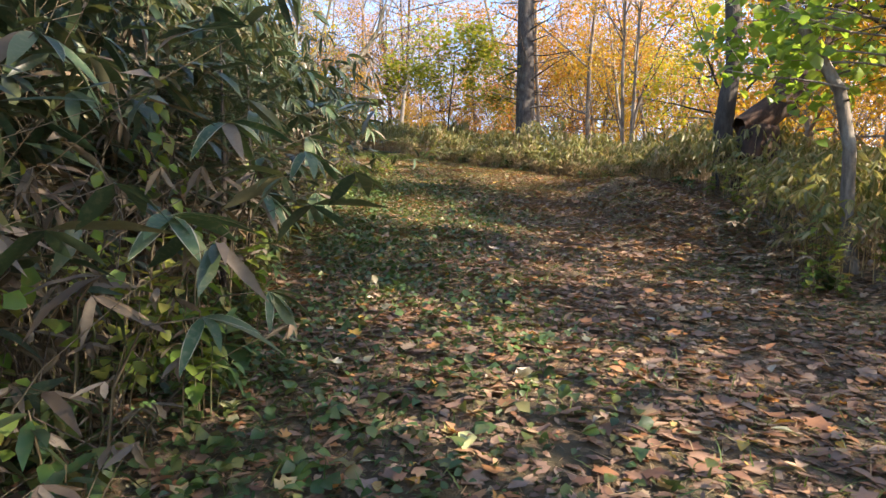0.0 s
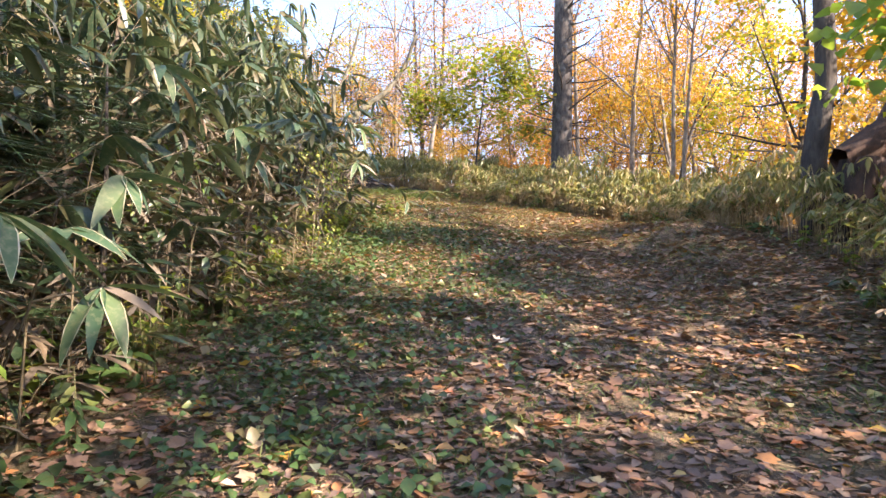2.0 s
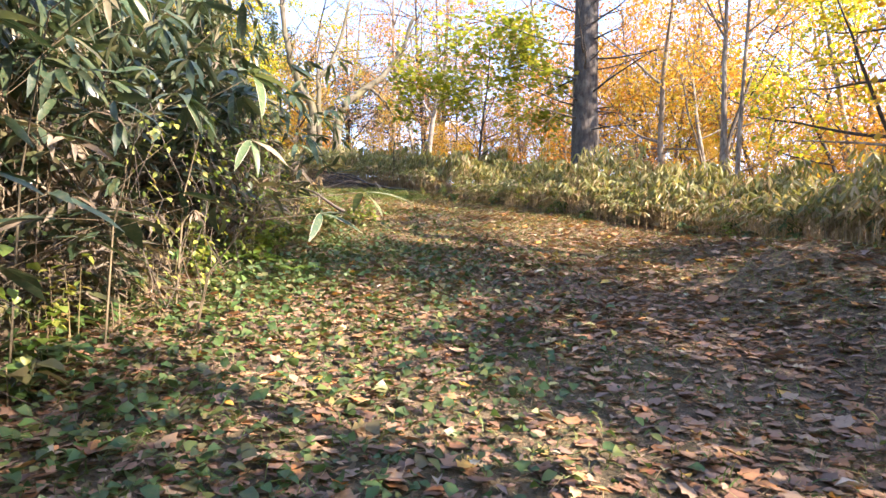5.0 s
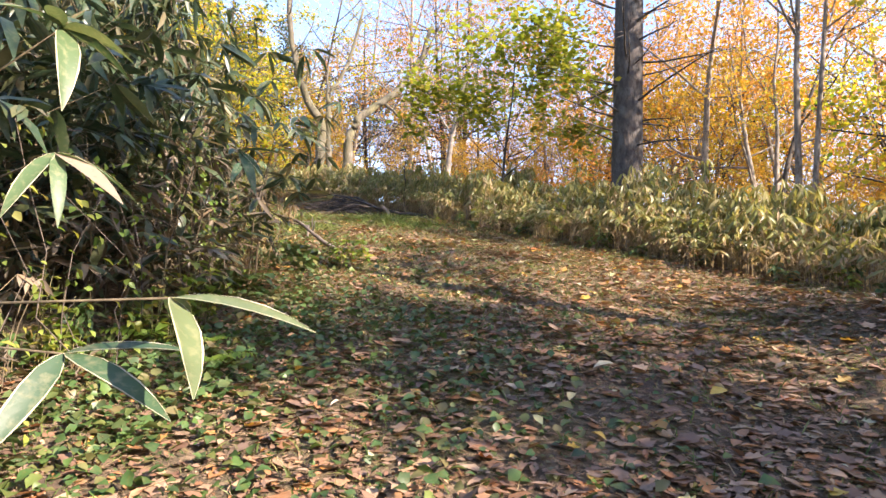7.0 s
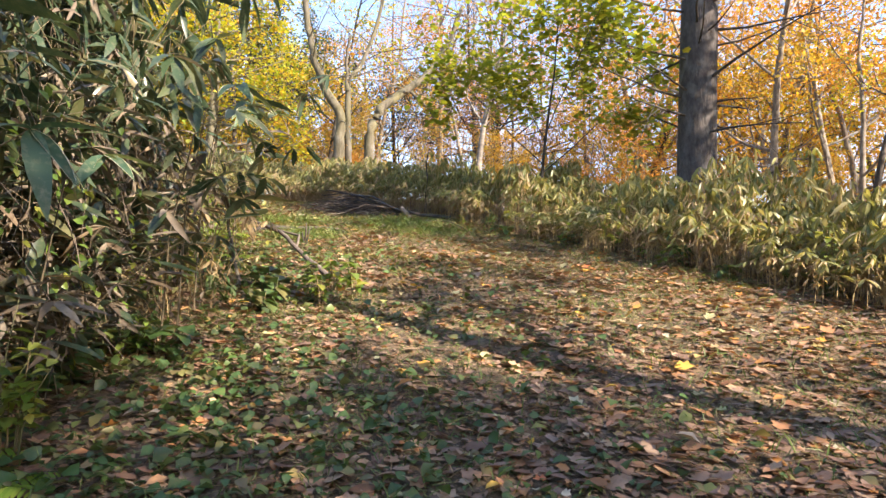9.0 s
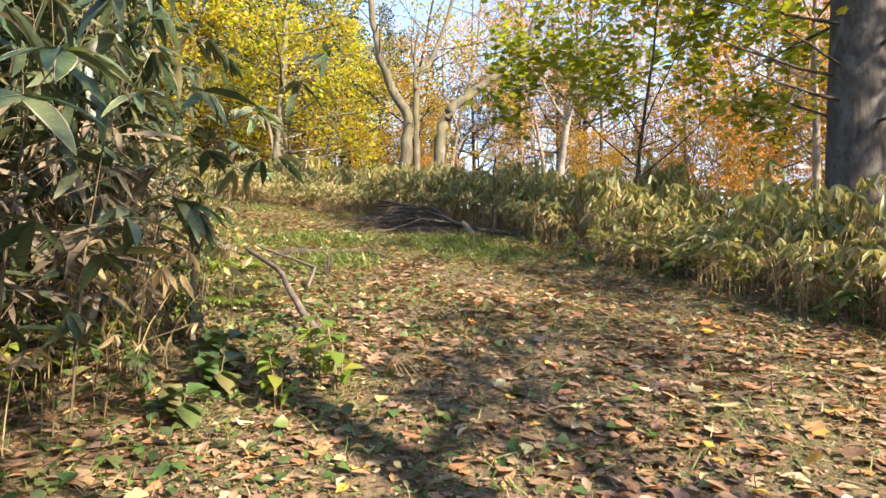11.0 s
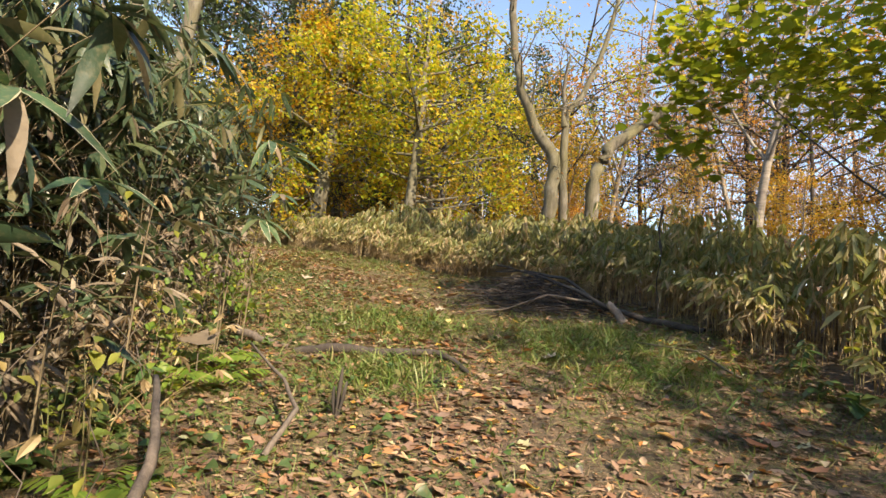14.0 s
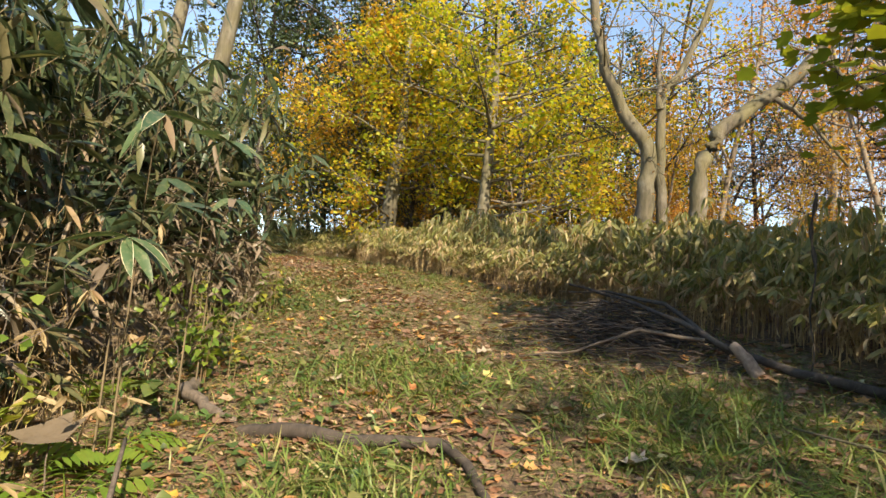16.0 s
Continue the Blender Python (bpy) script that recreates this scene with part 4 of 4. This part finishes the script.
# ---- bamboo sprays that reach out of the bank, and vines over it ----
# a large blade with its pale withered margin, both along +y
def fine_blade(width, droop, fold=0.25, rim=False):
    v, f, half = [], [], width / 2
    for y, w in ((0.0, 0.06), (0.08, 0.5), (0.22, 0.88), (0.42, 1.0), (0.62, 0.88), (0.8, 0.58), (0.92, 0.28), (1.0, 0.02)):
        z = -droop * y * y
        if rim:
            wave = 0.5 + 0.3 * math.sin(y * 23)
            inner = w * half * (1 - 0.2 * wave)
            v += [(-w * half * 1.01, y, z + fold * w * half + 0.004), (-inner, y, z + fold * inner + 0.006), (inner, y, z + fold * inner + 0.006), (w * half * 1.01, y, z + fold * w * half + 0.004)]
        else:
            v += [(-w * half, y, z + fold * w * half), (0, y, z), (w * half, y, z + fold * w * half)]
    n = 4 if rim else 3
    for i in range(7):
        a, b = i * n, (i + 1) * n
        f += [(a, a + 1, b + 1, b), (a + n - 2, a + n - 1, b + n - 1, b + n - 2)]
    return v, f


def spray(x, y, z, reach, size, count, seed):
    """A bent stalk that ends in a fan of large leaves."""
    rng = random.Random(seed)
    tip = TILTED @ Vector((x, y, z - EYE))
    foot = under(x - reach, y + 0.25 * reach, z, 0.0)
    t = thing("sasa_spray", foot, "bamboo stalk leaning out with a fan of large leaves", "dwarf bamboo", "leaning bamboo")
    top = tip - foot
    g = Geo()
    g.tube([Vector((0, 0, 0)), Vector((top.x * 0.08, top.y * 0.08, top.z * 0.5)), Vector((top.x * 0.4, top.y * 0.4, top.z * 0.92)), top], [0.008, 0.007, 0.005, 0.003], 5)
    part("stalk", g, SASA_CULM, t)
    a0 = math.degrees(math.atan2(top.y, top.x)) - 90
    for k in range(count):
        l, h = Geo(), Geo()
        side_turn = (k - (count - 1) / 2) * rng.uniform(24, 36)
        wide, droop = rng.uniform(0.19, 0.25), rng.uniform(0.15, 0.5)
        m = [turn(*top, rng.uniform(-45, 12), rng.uniform(-25, 25), a0 + side_turn, size * rng.uniform(0.75, 1.15))]
        l.scatter(*fine_blade(wide, droop, 0.3), m)
        h.scatter(*fine_blade(wide, droop, 0.3, rim=True), m)
        withered = rng.random() < 0.07
        leaf = part("leaf", l, SASA_DRY if withered else SPRAY_LEAF, t)
        if not withered and k % 2 == 0:
            part("margin", h, MARGIN, leaf, "pale withered leaf margin")


def fan(foot, knot, leaves, label):
    """A bent stalk with chosen large leaves, each from the knot towards a tip."""
    foot, knot = Vector(foot), Vector(knot)
    t = thing("sasa_spray", foot, label, "dwarf bamboo", "leaning bamboo")
    top = knot - foot
    g = Geo()
    g.tube([Vector((0, 0, 0)), Vector((top.x * 0.1, top.y * 0.1, top.z * 0.5)), Vector((top.x * 0.45, top.y * 0.45, top.z * 0.96)), top], [0.006, 0.0055, 0.004, 0.0025], 6)
    part("stalk", g, SASA_CULM, t)
    for dx, dy, dz, wide, roll in leaves:
        d = Vector((dx, dy, dz))
        yaw = math.degrees(math.atan2(d.y, d.x)) - 90
        pitch = math.degrees(math.atan2(d.z, math.hypot(d.x, d.y))) + 12
        m = [turn(*top, pitch, roll, yaw, d.length * 1.04)]
        g, h = Geo(), Geo()
        g.scatter(*fine_blade(wide, 0.22), m)
        h.scatter(*fine_blade(wide, 0.22, rim=True), m)
        part("margin", h, MARGIN, part("leaf", g, SPRAY_LEAF, t), "pale withered leaf margin")


MARGIN = leaf_material("withered_leaf_margin", [(0.52, 0.48, 0.34), (0.44, 0.39, 0.25), (0.6, 0.56, 0.42)], 0.3, 0.5, (0.3, 0.22, 0.12), 0.3)
SPRAY_LEAF = leaf_material("large_sasa_leaf", [(0.035, 0.075, 0.038), (0.055, 0.105, 0.048), (0.08, 0.13, 0.055), (0.14, 0.17, 0.08)], 0.3, 0.48, (0.4, 0.34, 0.2), 0.35)
for i, (x, y, z, reach, size, count) in enumerate(SPRAYS):
    spray(x, y, z, reach, size, count, 200 + i)
fan(P(-1.5, 9.7, 0.0), (-0.22, 9.4, 2.58), [(0.3, 0.0, -0.06, 0.2, 10), (0.2, -0.12, -0.17, 0.22, -25), (-0.1, 0.22, -0.1, 0.2, 0)], "bamboo stalk reaching out low with broad white-edged leaves")
fan(P(-1.6, 9.9, 0.0), (-0.48, 9.42, 2.45), [(0.26, -0.05, -0.12, 0.2, 10), (0.08, -0.14, -0.2, 0.2, -30), (0.2, 0.2, -0.02, 0.2, 10)], "bamboo stalk reaching out low with broad white-edged leaves")


def vine(x, y, z0, z1, wide, count, material, shape, size, label, seed):
    """Leaves of a climber draped over the bank."""
    rng = random.Random(seed)
    t = thing("vine", P(x, y, 0), label, "vine", "vines on the bank")
    stem, ms = Geo(), []
    for k in range(5):
        dx = rng.uniform(-0.5, 0.5) * wide
        pts = [Vector((-0.25 * u + rng.uniform(-0.16, 0.16), dx + rng.uniform(-0.3, 0.3), z0 * 0.3 + (z1 - z0 * 0.3) * u)) for u in (0, 0.25, 0.5, 0.75, 1)]
        stem.tube(pts, [0.004, 0.004, 0.003, 0.003, 0.002], 3)
        for _ in range(count // 5):
            i = rng.randrange(4)
            q = pts[i].lerp(pts[i + 1], rng.random()) + Vector((rng.uniform(-0.05, 0.18), rng.gauss(0, 0.12), rng.gauss(0, 0.08)))
            if q.z < 0.05:
                continue
            ms.append(turn(*q, rng.uniform(-75, -15), rng.gauss(0, 25), rng.gauss(-90, 55), size * rng.uniform(0.6, 1.25)))
    part("stem", stem, TWIG, t)
    g = Geo()
    g.scatter(*shape, ms)
    part("foliage", g, material, t)


HEART = oval_shape(0.9, 0.1, 0.2)
VINE = leaf_material("vine_leaf", [(0.2, 0.27, 0.05), (0.3, 0.33, 0.06), (0.13, 0.2, 0.045), (0.38, 0.35, 0.07), (0.17, 0.23, 0.05), (0.3, 0.2, 0.08)], 0.45, 0.45)
for i, (x, y, z0, z1, wide, count, material, shape, size) in enumerate((
        (-1.5, 1.8, 0.1, 1.1, 0.7, 50, GREEN, HEART, 0.075), (-1.4, 2.6, 0.3, 1.2, 0.6, 50, GREEN, HEART, 0.075), (-1.6, 3.4, 1.1, 1.7, 0.5, 70, GREEN, OVAL, 0.1),
        (-2.0, 10.6, 0.1, 1.7, 1.0, 150, VINE, OVAL, 0.06), (-2.1, 11.6, 0.1, 1.5, 0.9, 130, GREEN, OVAL, 0.06), (-1.9, 8.4, 0.1, 0.9, 0.7, 60, GREEN, HEART, 0.08),
        (-3.3, 16.8, 0.3, 1.2, 1.0, 60, VINE, OVAL, 0.075), (-2.4, 13.6, 0.2, 1.6, 0.9, 120, GREEN, OVAL, 0.07),
        (-4.7, 18.4, 0.2, 1.3, 0.9, 60, GREEN, HEART, 0.075), (-6.6, 20.2, 0.1, 0.9, 0.7, 60, FRESH, HEART, 0.09),
        (-3.3, 16.3, 0.4, 1.5, 1.1, 50, VINE, OVAL, 0.065), (-2.1, 7.4, 0.2, 1.6, 1.0, 110, GREEN, OVAL, 0.065), (-2.0, 5.8, 0.2, 1.5, 1.0, 110, GREEN, OVAL, 0.06), (-2.4, 12.8, 0.3, 1.8, 1.0, 120, GREEN, OVAL, 0.065))):
    vine(x, y, z0, z1, wide, count, material, shape, size, "leafy climbing vine over the bamboo bank", 300 + i)


# ---- weeds and ferns ----
def weed_kind(seed, tall, leaves, size, material, shape):
    rng = random.Random(seed)
    stems, ms = [], []
    for c in range(3):
        g = Geo()
        stems.append(g)
        a, lean = rng.uniform(0, 6.283), rng.uniform(0.05, 0.3)
        h = tall * rng.uniform(0.6, 1.1)
        pts = [(math.cos(a) * (0.04 + lean * h * u * u), math.sin(a) * (0.04 + lean * h * u * u), h * u) for u in (0, 0.35, 0.7, 1)]
        g.tube(pts, [0.004, 0.0035, 0.003, 0.002], 4)
        for k in range(leaves):
            u = rng.uniform(0.3, 1)
            i = min(2, int(u * 3))
            q = [pts[i][j] + (pts[i + 1][j] - pts[i][j]) * (u * 3 - i) for j in range(3)]
            ms.append(turn(*q, rng.uniform(-35, 25), rng.uniform(-20, 20), rng.uniform(0, 360), size * rng.uniform(0.6, 1.2)))
    l = Geo()
    l.scatter(*shape, ms)
    return [g.mesh("stem", HERB_STEM) for g in stems], l.mesh("foliage", material)


HERB_STEM = leaf_material("herb_stem", [(0.12, 0.14, 0.05), (0.2, 0.13, 0.07)], 0.1, 0.6)
WEEDS = [weed_kind(61, 0.3, 6, 0.11, GREEN, OVAL), weed_kind(62, 0.5, 8, 0.1, GREEN, oval_shape(0.8, 0.15, 0.25)), weed_kind(63, 0.6, 9, 0.09, VINE, OVAL), weed_kind(64, 0.22, 6, 0.12, HERB, oval_shape(0.85, 0.1, 0.2)), weed_kind(65, 0.4, 8, 0.12, HERB, blade_shape(0.32, 0.4))]


def weeds():
    rng = random.Random(70)
    n = 0
    for table, lo, hi, count, kinds in ((LEFT, 0.25, -0.55, 170, (0, 1, 2, 3, 3, 4, 4)), (RIGHT, -0.25, 0.5, 70, (0, 3, 4, 2))):
        for _ in range(count):
            y = rng.uniform(1.2, 22.5)
            x = along(table, y) + rng.uniform(min(lo, hi), max(lo, hi))
            if table is RIGHT and y < 4.5:
                continue
            kind = WEEDS[rng.choice(kinds)]
            t = thing("weed", P(x, y, -0.01), "leafy green weed at the edge of the path", "weed", "path-side weeds")
            t.rotation_euler.z = rng.uniform(0, 6.28)
            t.scale = [rng.uniform(0.7, 1.3)] * 3
            for me in kind[0]:
                part("stem", me, None, t)
            part("foliage", kind[1], None, t)
    # bright clumps in the sun
    for x, y, k, s in ((-1.5, 15.75, 0, 1.5), (-1.75, 15.9, 0, 1.4), (-2.0, 15.6, 1, 0.9), (-1.7, 15.4, 0, 1.2), (-2.3, 15.5, 3, 1.5), (-2.2, 15.1, 3, 1.3), (-2.6, 15.9, 3, 1.5), (-6.3, 20.0, 1, 1.2), (-6.2, 20.2, 2, 1.1), (-1.3, 3.0, 3, 1.6), (-1.5, 2.6, 2, 1.2), (-1.4, 2.2, 2, 1.3), (-1.6, 2.9, 2, 1.5), (-1.8, 2.5, 2, 1.6), (3.9, 5.6, 2, 1.0), (4.5, 5.5, 0, 1.3)):
        t = thing("weed", P(x, y, -0.01), "bright green broad-leaved weed in sunlight", "weed", "path-side weeds")
        t.scale = (s, s, s)
        for me in WEEDS[k][0]:
            part("stem", me, None, t)
        part("foliage", WEEDS[k][1], None, t)


weeds()


def fern(x, y, size, seed):
    t = thing("fern", P(x, y, 0), "green fern with arching fronds", "fern", "ferns")
    t.scale = (size, size, size)
    rng = random.Random(seed)
    for k in range(6):
        a = k * 1.05 + rng.uniform(-0.3, 0.3)
        g, ms, pts = Geo(), [], []
        for i in range(11):
            u = i / 10
            pts.append((math.cos(a) * 0.5 * u, math.sin(a) * 0.5 * u, 0.38 * u - 0.3 * u * u))
        g.tube(pts, [0.004 * (1 - 0.7 * i / 10) for i in range(11)], 4)
        for i in range(2, 11):
            for sgn in (-1, 1):
                l = 0.16 * math.sin(math.pi * (0.12 + 0.86 * i / 10.5)) + 0.02
                ms.append(turn(*pts[i], -12, 0, math.degrees(a) - 90 + sgn * 66, l))
        g.scatter(*blade_shape(0.3, 0.15, 0.1), ms)
        part("frond", g, FRESH, t)


for x, y, size, seed in ((-4.75, 18.7, 1.0, 1), (-5.2, 19.0, 0.9, 2), (-6.7, 19.3, 0.8, 3), (-2.3, 12.4, 0.8, 4), (-1.6, 12.0, 0.6, 5), (-1.9, 12.4, 0.5, 7), (-3.6, 17.3, 0.7, 6)):
    fern(x, y, size, seed)


def dark_shoot():
    t = thing("withered_stalk", P(-3.4, 18.75, 0), "short dark withered plant stalk on the path", "weed")
    for k, (dx, h) in enumerate(((0, 0.34), (0.04, 0.25), (-0.05, 0.2))):
        g = Geo()
        g.tube([(dx * 0.3, 0, 0), (dx, 0.01, h * 0.6), (dx * 1.3, 0.02, h)], [0.01, 0.014, 0.006], 6, 0.5)
        part("stalk", g, DARK_BARK, t)
    t = thing("seed_stalk", P(-2.6, 23.6, 0), "tall dark seed stalk among the bamboo", "weed")
    g = Geo()
    pts = [(0.02 * math.sin(i), 0, 0.11 * i) for i in range(15)]
    g.tube(pts, [0.008 + 0.016 * (i % 2) * (i > 8) for i in range(15)], 6, 0.4)
    part("stalk", g, DARK_BARK, t)


dark_shoot()


def lone_leaf(x, y, size, shape, material, label, lift=0.03, tilt=14):
    g = Geo()
    g.scatter(*shape, [np.eye(4)])
    ob = new("fallen_leaf", g.mesh("fallen_leaf", material))
    ob.matrix_world = Matrix.Translation(P(x, y, lift)) @ Euler((radians(tilt), radians(tilt * 0.6), x * 7 + y * 3)).to_matrix().to_4x4() @ Matrix.Diagonal((size, size, size, 1))
    tagged(ob, label, "leaf", "single fallen leaves")


PALE_LEAF = leaf_material("pale_dry_leaf", [(0.36, 0.29, 0.21), (0.45, 0.38, 0.3)], 0.15, 0.6, (0.3, 0.24, 0.18), 0.3)
for q in ((0.62, 6.9, 0.14), (-9.0, 23.3, 0.22), (-5.45, 20.7, 0.17), (-2.9, 20.9, 0.17), (-5.1, 22.2, 0.15), (-1.6, 21.3, 0.2), (-0.55, 18.3, 0.16)):
    lone_leaf(*q, lobed_shape(0.3), PALE_LEAF, "large pale dry leaf lying on the path")
for q in ((1.85, 7.95, 0.12), (1.4, 4.5, 0.13), (1.6, 4.55, 0.1), (-0.6, 14.0, 0.1), (-0.3, 15.4, 0.12), (2.0, 6.2, 0.11), (-1.7, 20.4, 0.1)):
    lone_leaf(*q, OVAL, LITTER_BRIGHT, "bright yellow fallen leaf on the path")


def loose_leaves():
    """Leaves that lie singly on top of the litter, on shared meshes."""
    rng = random.Random(91)
    shapes = []
    for k, (shape, material) in enumerate(((lobed_shape(0.2), LITTER), (oval_shape(0.6, 0.12, 0.1), LITTER_BRIGHT), (lobed_shape(0.12), LITTER_BRIGHT), (oval_shape(0.45, 0.2, 0.15), PALE_LEAF), (lobed_shape(0.25), LITTER))):
        g = Geo()
        g.scatter(*shape, [np.eye(4)])
        shapes.append(g.mesh("fallen_leaf", material))
    names = ("curled brown fallen leaf on the path", "yellow oval fallen leaf on the path", "orange lobed fallen leaf on the path", "pale dry fallen leaf on the path", "curled brown fallen leaf on the path")
    for i in range(260):
        y = rng.uniform(1.5, 22)
        x = along(LEFT, y) + (along(RIGHT, y) - along(LEFT, y)) * rng.uniform(0.05, 0.95)
        k = rng.choice((0, 0, 1, 1, 2, 3, 3, 4))
        ob = new("fallen_leaf", shapes[k])
        size = rng.uniform(0.08, 0.15)
        ob.matrix_world = Matrix.Translation(P(x, y, 0.03)) @ Euler((rng.gauss(0.1, 0.2), rng.gauss(0, 0.2), rng.uniform(0, 6.28))).to_matrix().to_4x4() @ Matrix.Diagonal((size, size, size, 1))
        tagged(ob, names[k], "leaf", "single fallen leaves")


loose_leaves()


def propped_leaf(x, y, size, high):
    """A great dry leaf held up on the weeds by its own stalk."""
    t = thing("withered_leaf", P(x, y, 0), "great brown dry leaf held up in the weeds", "leaf")
    g = Geo()
    g.tube([(0, 0, 0), (0.03, -0.02, high * 0.6), (-0.02, 0.0, high)], [0.005, 0.004, 0.003], 5)
    part("leaf_stalk", g, TWIG, t)
    g = Geo()
    g.scatter(*lobed_shape(0.22), [turn(-0.12, -0.05, high + 0.03, -8, 14, -80, size)])
    part("leaf_blade", g, SASA_DRY, t)


propped_leaf(-4.95, 18.65, 0.32, 0.3)


# ---- litter, herbs and grass ----
def strew(name, count, shapes, material, size, lift, tilt, keep, label, category, seed, box=(-14, 8, -1.5, 28), pitch=5):
    rng = random.Random(seed)
    lists = [[] for _ in shapes]
    made = 0
    while made < count:
        x, y = rng.uniform(box[0], box[1]), rng.uniform(box[2], box[3])
        if rng.random() > keep(x, y):
            continue
        p = P(x, y, lift * rng.random() + 0.004)
        lists[rng.randrange(len(shapes))].append(turn(p.x, p.y, p.z, rng.gauss(pitch, tilt), rng.gauss(0, tilt), rng.uniform(0, 360), size[0] + (size[1] - size[0]) * rng.random() ** 1.5))
        made += 1
    g = Geo()
    for s, ms in zip(shapes, lists):
        g.scatter(*s, ms)
    tagged(new(name, g.mesh(name, material)), label, category, kind="stuff")


def inside(x, y, margin=0.0):
    return along(LEFT, y) - margin < x < along(RIGHT, y) + margin


def side(x, y):
    """0 at the left border, 1 at the right one."""
    a, b = along(LEFT, y), along(RIGHT, y)
    return (x - a) / (b - a)


def nearer(y):
    return 1.0 if y < 22 else 0.5


def patchy(x, y, scale, seed):
    return 0.5 + 0.75 * noise.noise((x * scale, y * scale, seed))


strew("fallen_leaves", 76000, [lobed_shape(0.1), oval_shape(0.55, 0.08, 0.1), oval_shape(0.42, 0.12, -0.06), lobed_shape(-0.06)], LITTER, (0.03, 0.12), 0.016, 9,
      lambda x, y: (1.0 if inside(x, y, 0.6) else 0.1) * max(0.3, patchy(x, y, 0.8, 4) + 0.3 * side(x, y)) * ((1.0 if abs(side(x, y) - 0.42) < 0.13 else 0.5) if y > 18.5 else 0.8 if y > 15 else 1.0), "brown fallen leaves covering the woodland path", "fallen leaves", 41)
strew("bright_fallen_leaves", 4200, [lobed_shape(0.25), oval_shape(0.6, 0.15, 0.1)], LITTER_BRIGHT, (0.035, 0.105), 0.03, 14,
      lambda x, y: 1.0 if inside(x, y, 0.5) else 0.1, "yellow and orange fallen leaves on the path", "fallen leaves", 42)
strew("creeping_herbs", 19000, [oval_shape(0.8, 0.1, 0.2), oval_shape(0.95, 0.15, 0.3)], HERB, (0.035, 0.09), 0.08, 22,
      lambda x, y: (max(0.0, 1.2 - 2.7 * abs(side(x, y) - 0.12)) if inside(x, y, 0.7) else 0.0) * max(0.0, patchy(x, y, 0.9, 9)) * (1.0 if y < 14 else 0.35), "low creeping green herbs along the foot of the bank", "ground plants", 43)
strew("moss_sprigs", 14000, [oval_shape(0.5, 0.1, 0.3), blade_shape(0.3, 0.3)], HERB, (0.02, 0.05), 0.03, 30,
      lambda x, y: (1.0 if inside(x, y, 0.3) else 0.0) * max(0.0, patchy(x, y, 0.7, 15) - 0.15), "small green sprigs between the fallen leaves", "ground plants", 44)
strew("grass", 90000, [ribbon_shape(0.06, 0.5), ribbon_shape(0.045, 0.8)], GRASS, (0.04, 0.12), 0.0, 22,
      lambda x, y: (1.0 if inside(x, y, 0.3) else 0.0) * max(0.0, patchy(x, y, 0.75, 21) - 0.3 + (0.6 if y > 17.5 else 0.3 if y > 12.5 else 0.12) - (0.5 if abs(side(x, y) - 0.45) < 0.13 and y > 18 else 0.0)), "green grass blades growing through the leaves", "grass", 45, pitch=52)
strew("tall_grass_patch", 9000, [ribbon_shape(0.05, 0.6), ribbon_shape(0.04, 0.9)], GRASS, (0.09, 0.24), 0.0, 20,
      lambda x, y: max(math.exp(-((x + 2.8) ** 2 + (y - 21.7) ** 2) / 0.5), math.exp(-((x + 3.8) ** 2 + (y - 19.7) ** 2) / 0.25), 0.8 * math.exp(-((x + 3.6) ** 2 + (y - 19.5) ** 2) / 0.15), 0.6 * math.exp(-((x + 5.4) ** 2 + (y - 21.2) ** 2) / 0.5), 0.7 * math.exp(-((x + 4.7) ** 2 + (y - 21.2) ** 2) / 0.35), 0.7 * math.exp(-((x + 2.0) ** 2 + (y - 21.2) ** 2) / 0.4)), "bright green grass tufts beside the brush pile", "grass", 46, box=(-7, -1, 18, 24), pitch=55)
strew("dry_straw", 52000, [ribbon_shape(0.03, 0.05), ribbon_shape(0.02, -0.08)], STRAW, (0.05, 0.2), 0.022, 6,
      lambda x, y: (1.0 if inside(x, y, 0.5) else 0.0) * max(0.1, patchy(x, y, 0.6, 33)) * (1.0 if y > 14 else 0.5), "dry straw and needles strewn over the path", "straw", 47, pitch=3)
strew("far_fallen_leaves", 7000, [lobed_shape(0.14), oval_shape(0.55, 0.1, 0.12)], LITTER, (0.06, 0.13), 0.02, 10,
      lambda x, y: 1.0 if inside(x, y, 0.3) else 0.0, "brown fallen leaves where the path bends away", "fallen leaves", 48, box=(-27, -11, 22, 32))
strew("far_grass", 7000, [ribbon_shape(0.07, 0.5)], GRASS, (0.08, 0.2), 0.0, 22,
      lambda x, y: (1.0 if inside(x, y, 0.5) else 0.0) * (0.15 if 0.35 < side(x, y) < 0.65 else 1.0), "grass verges where the path bends away", "grass", 49, box=(-27, -9, 22, 32), pitch=55)
strew("leaf_crumbs", 70000, [SLIP, ([(0, 0, 0), (-0.2, 0.5, 0.05), (0, 1, 0), (0.25, 0.45, 0.08)], [(0, 3, 2, 1)])], LITTER, (0.012, 0.05), 0.018, 18,
      lambda x, y: 1.0 if inside(x, y, 0.4) and y < 23 else 0.0, "crumbled leaf bits covering the soil", "leaf litter", 50)
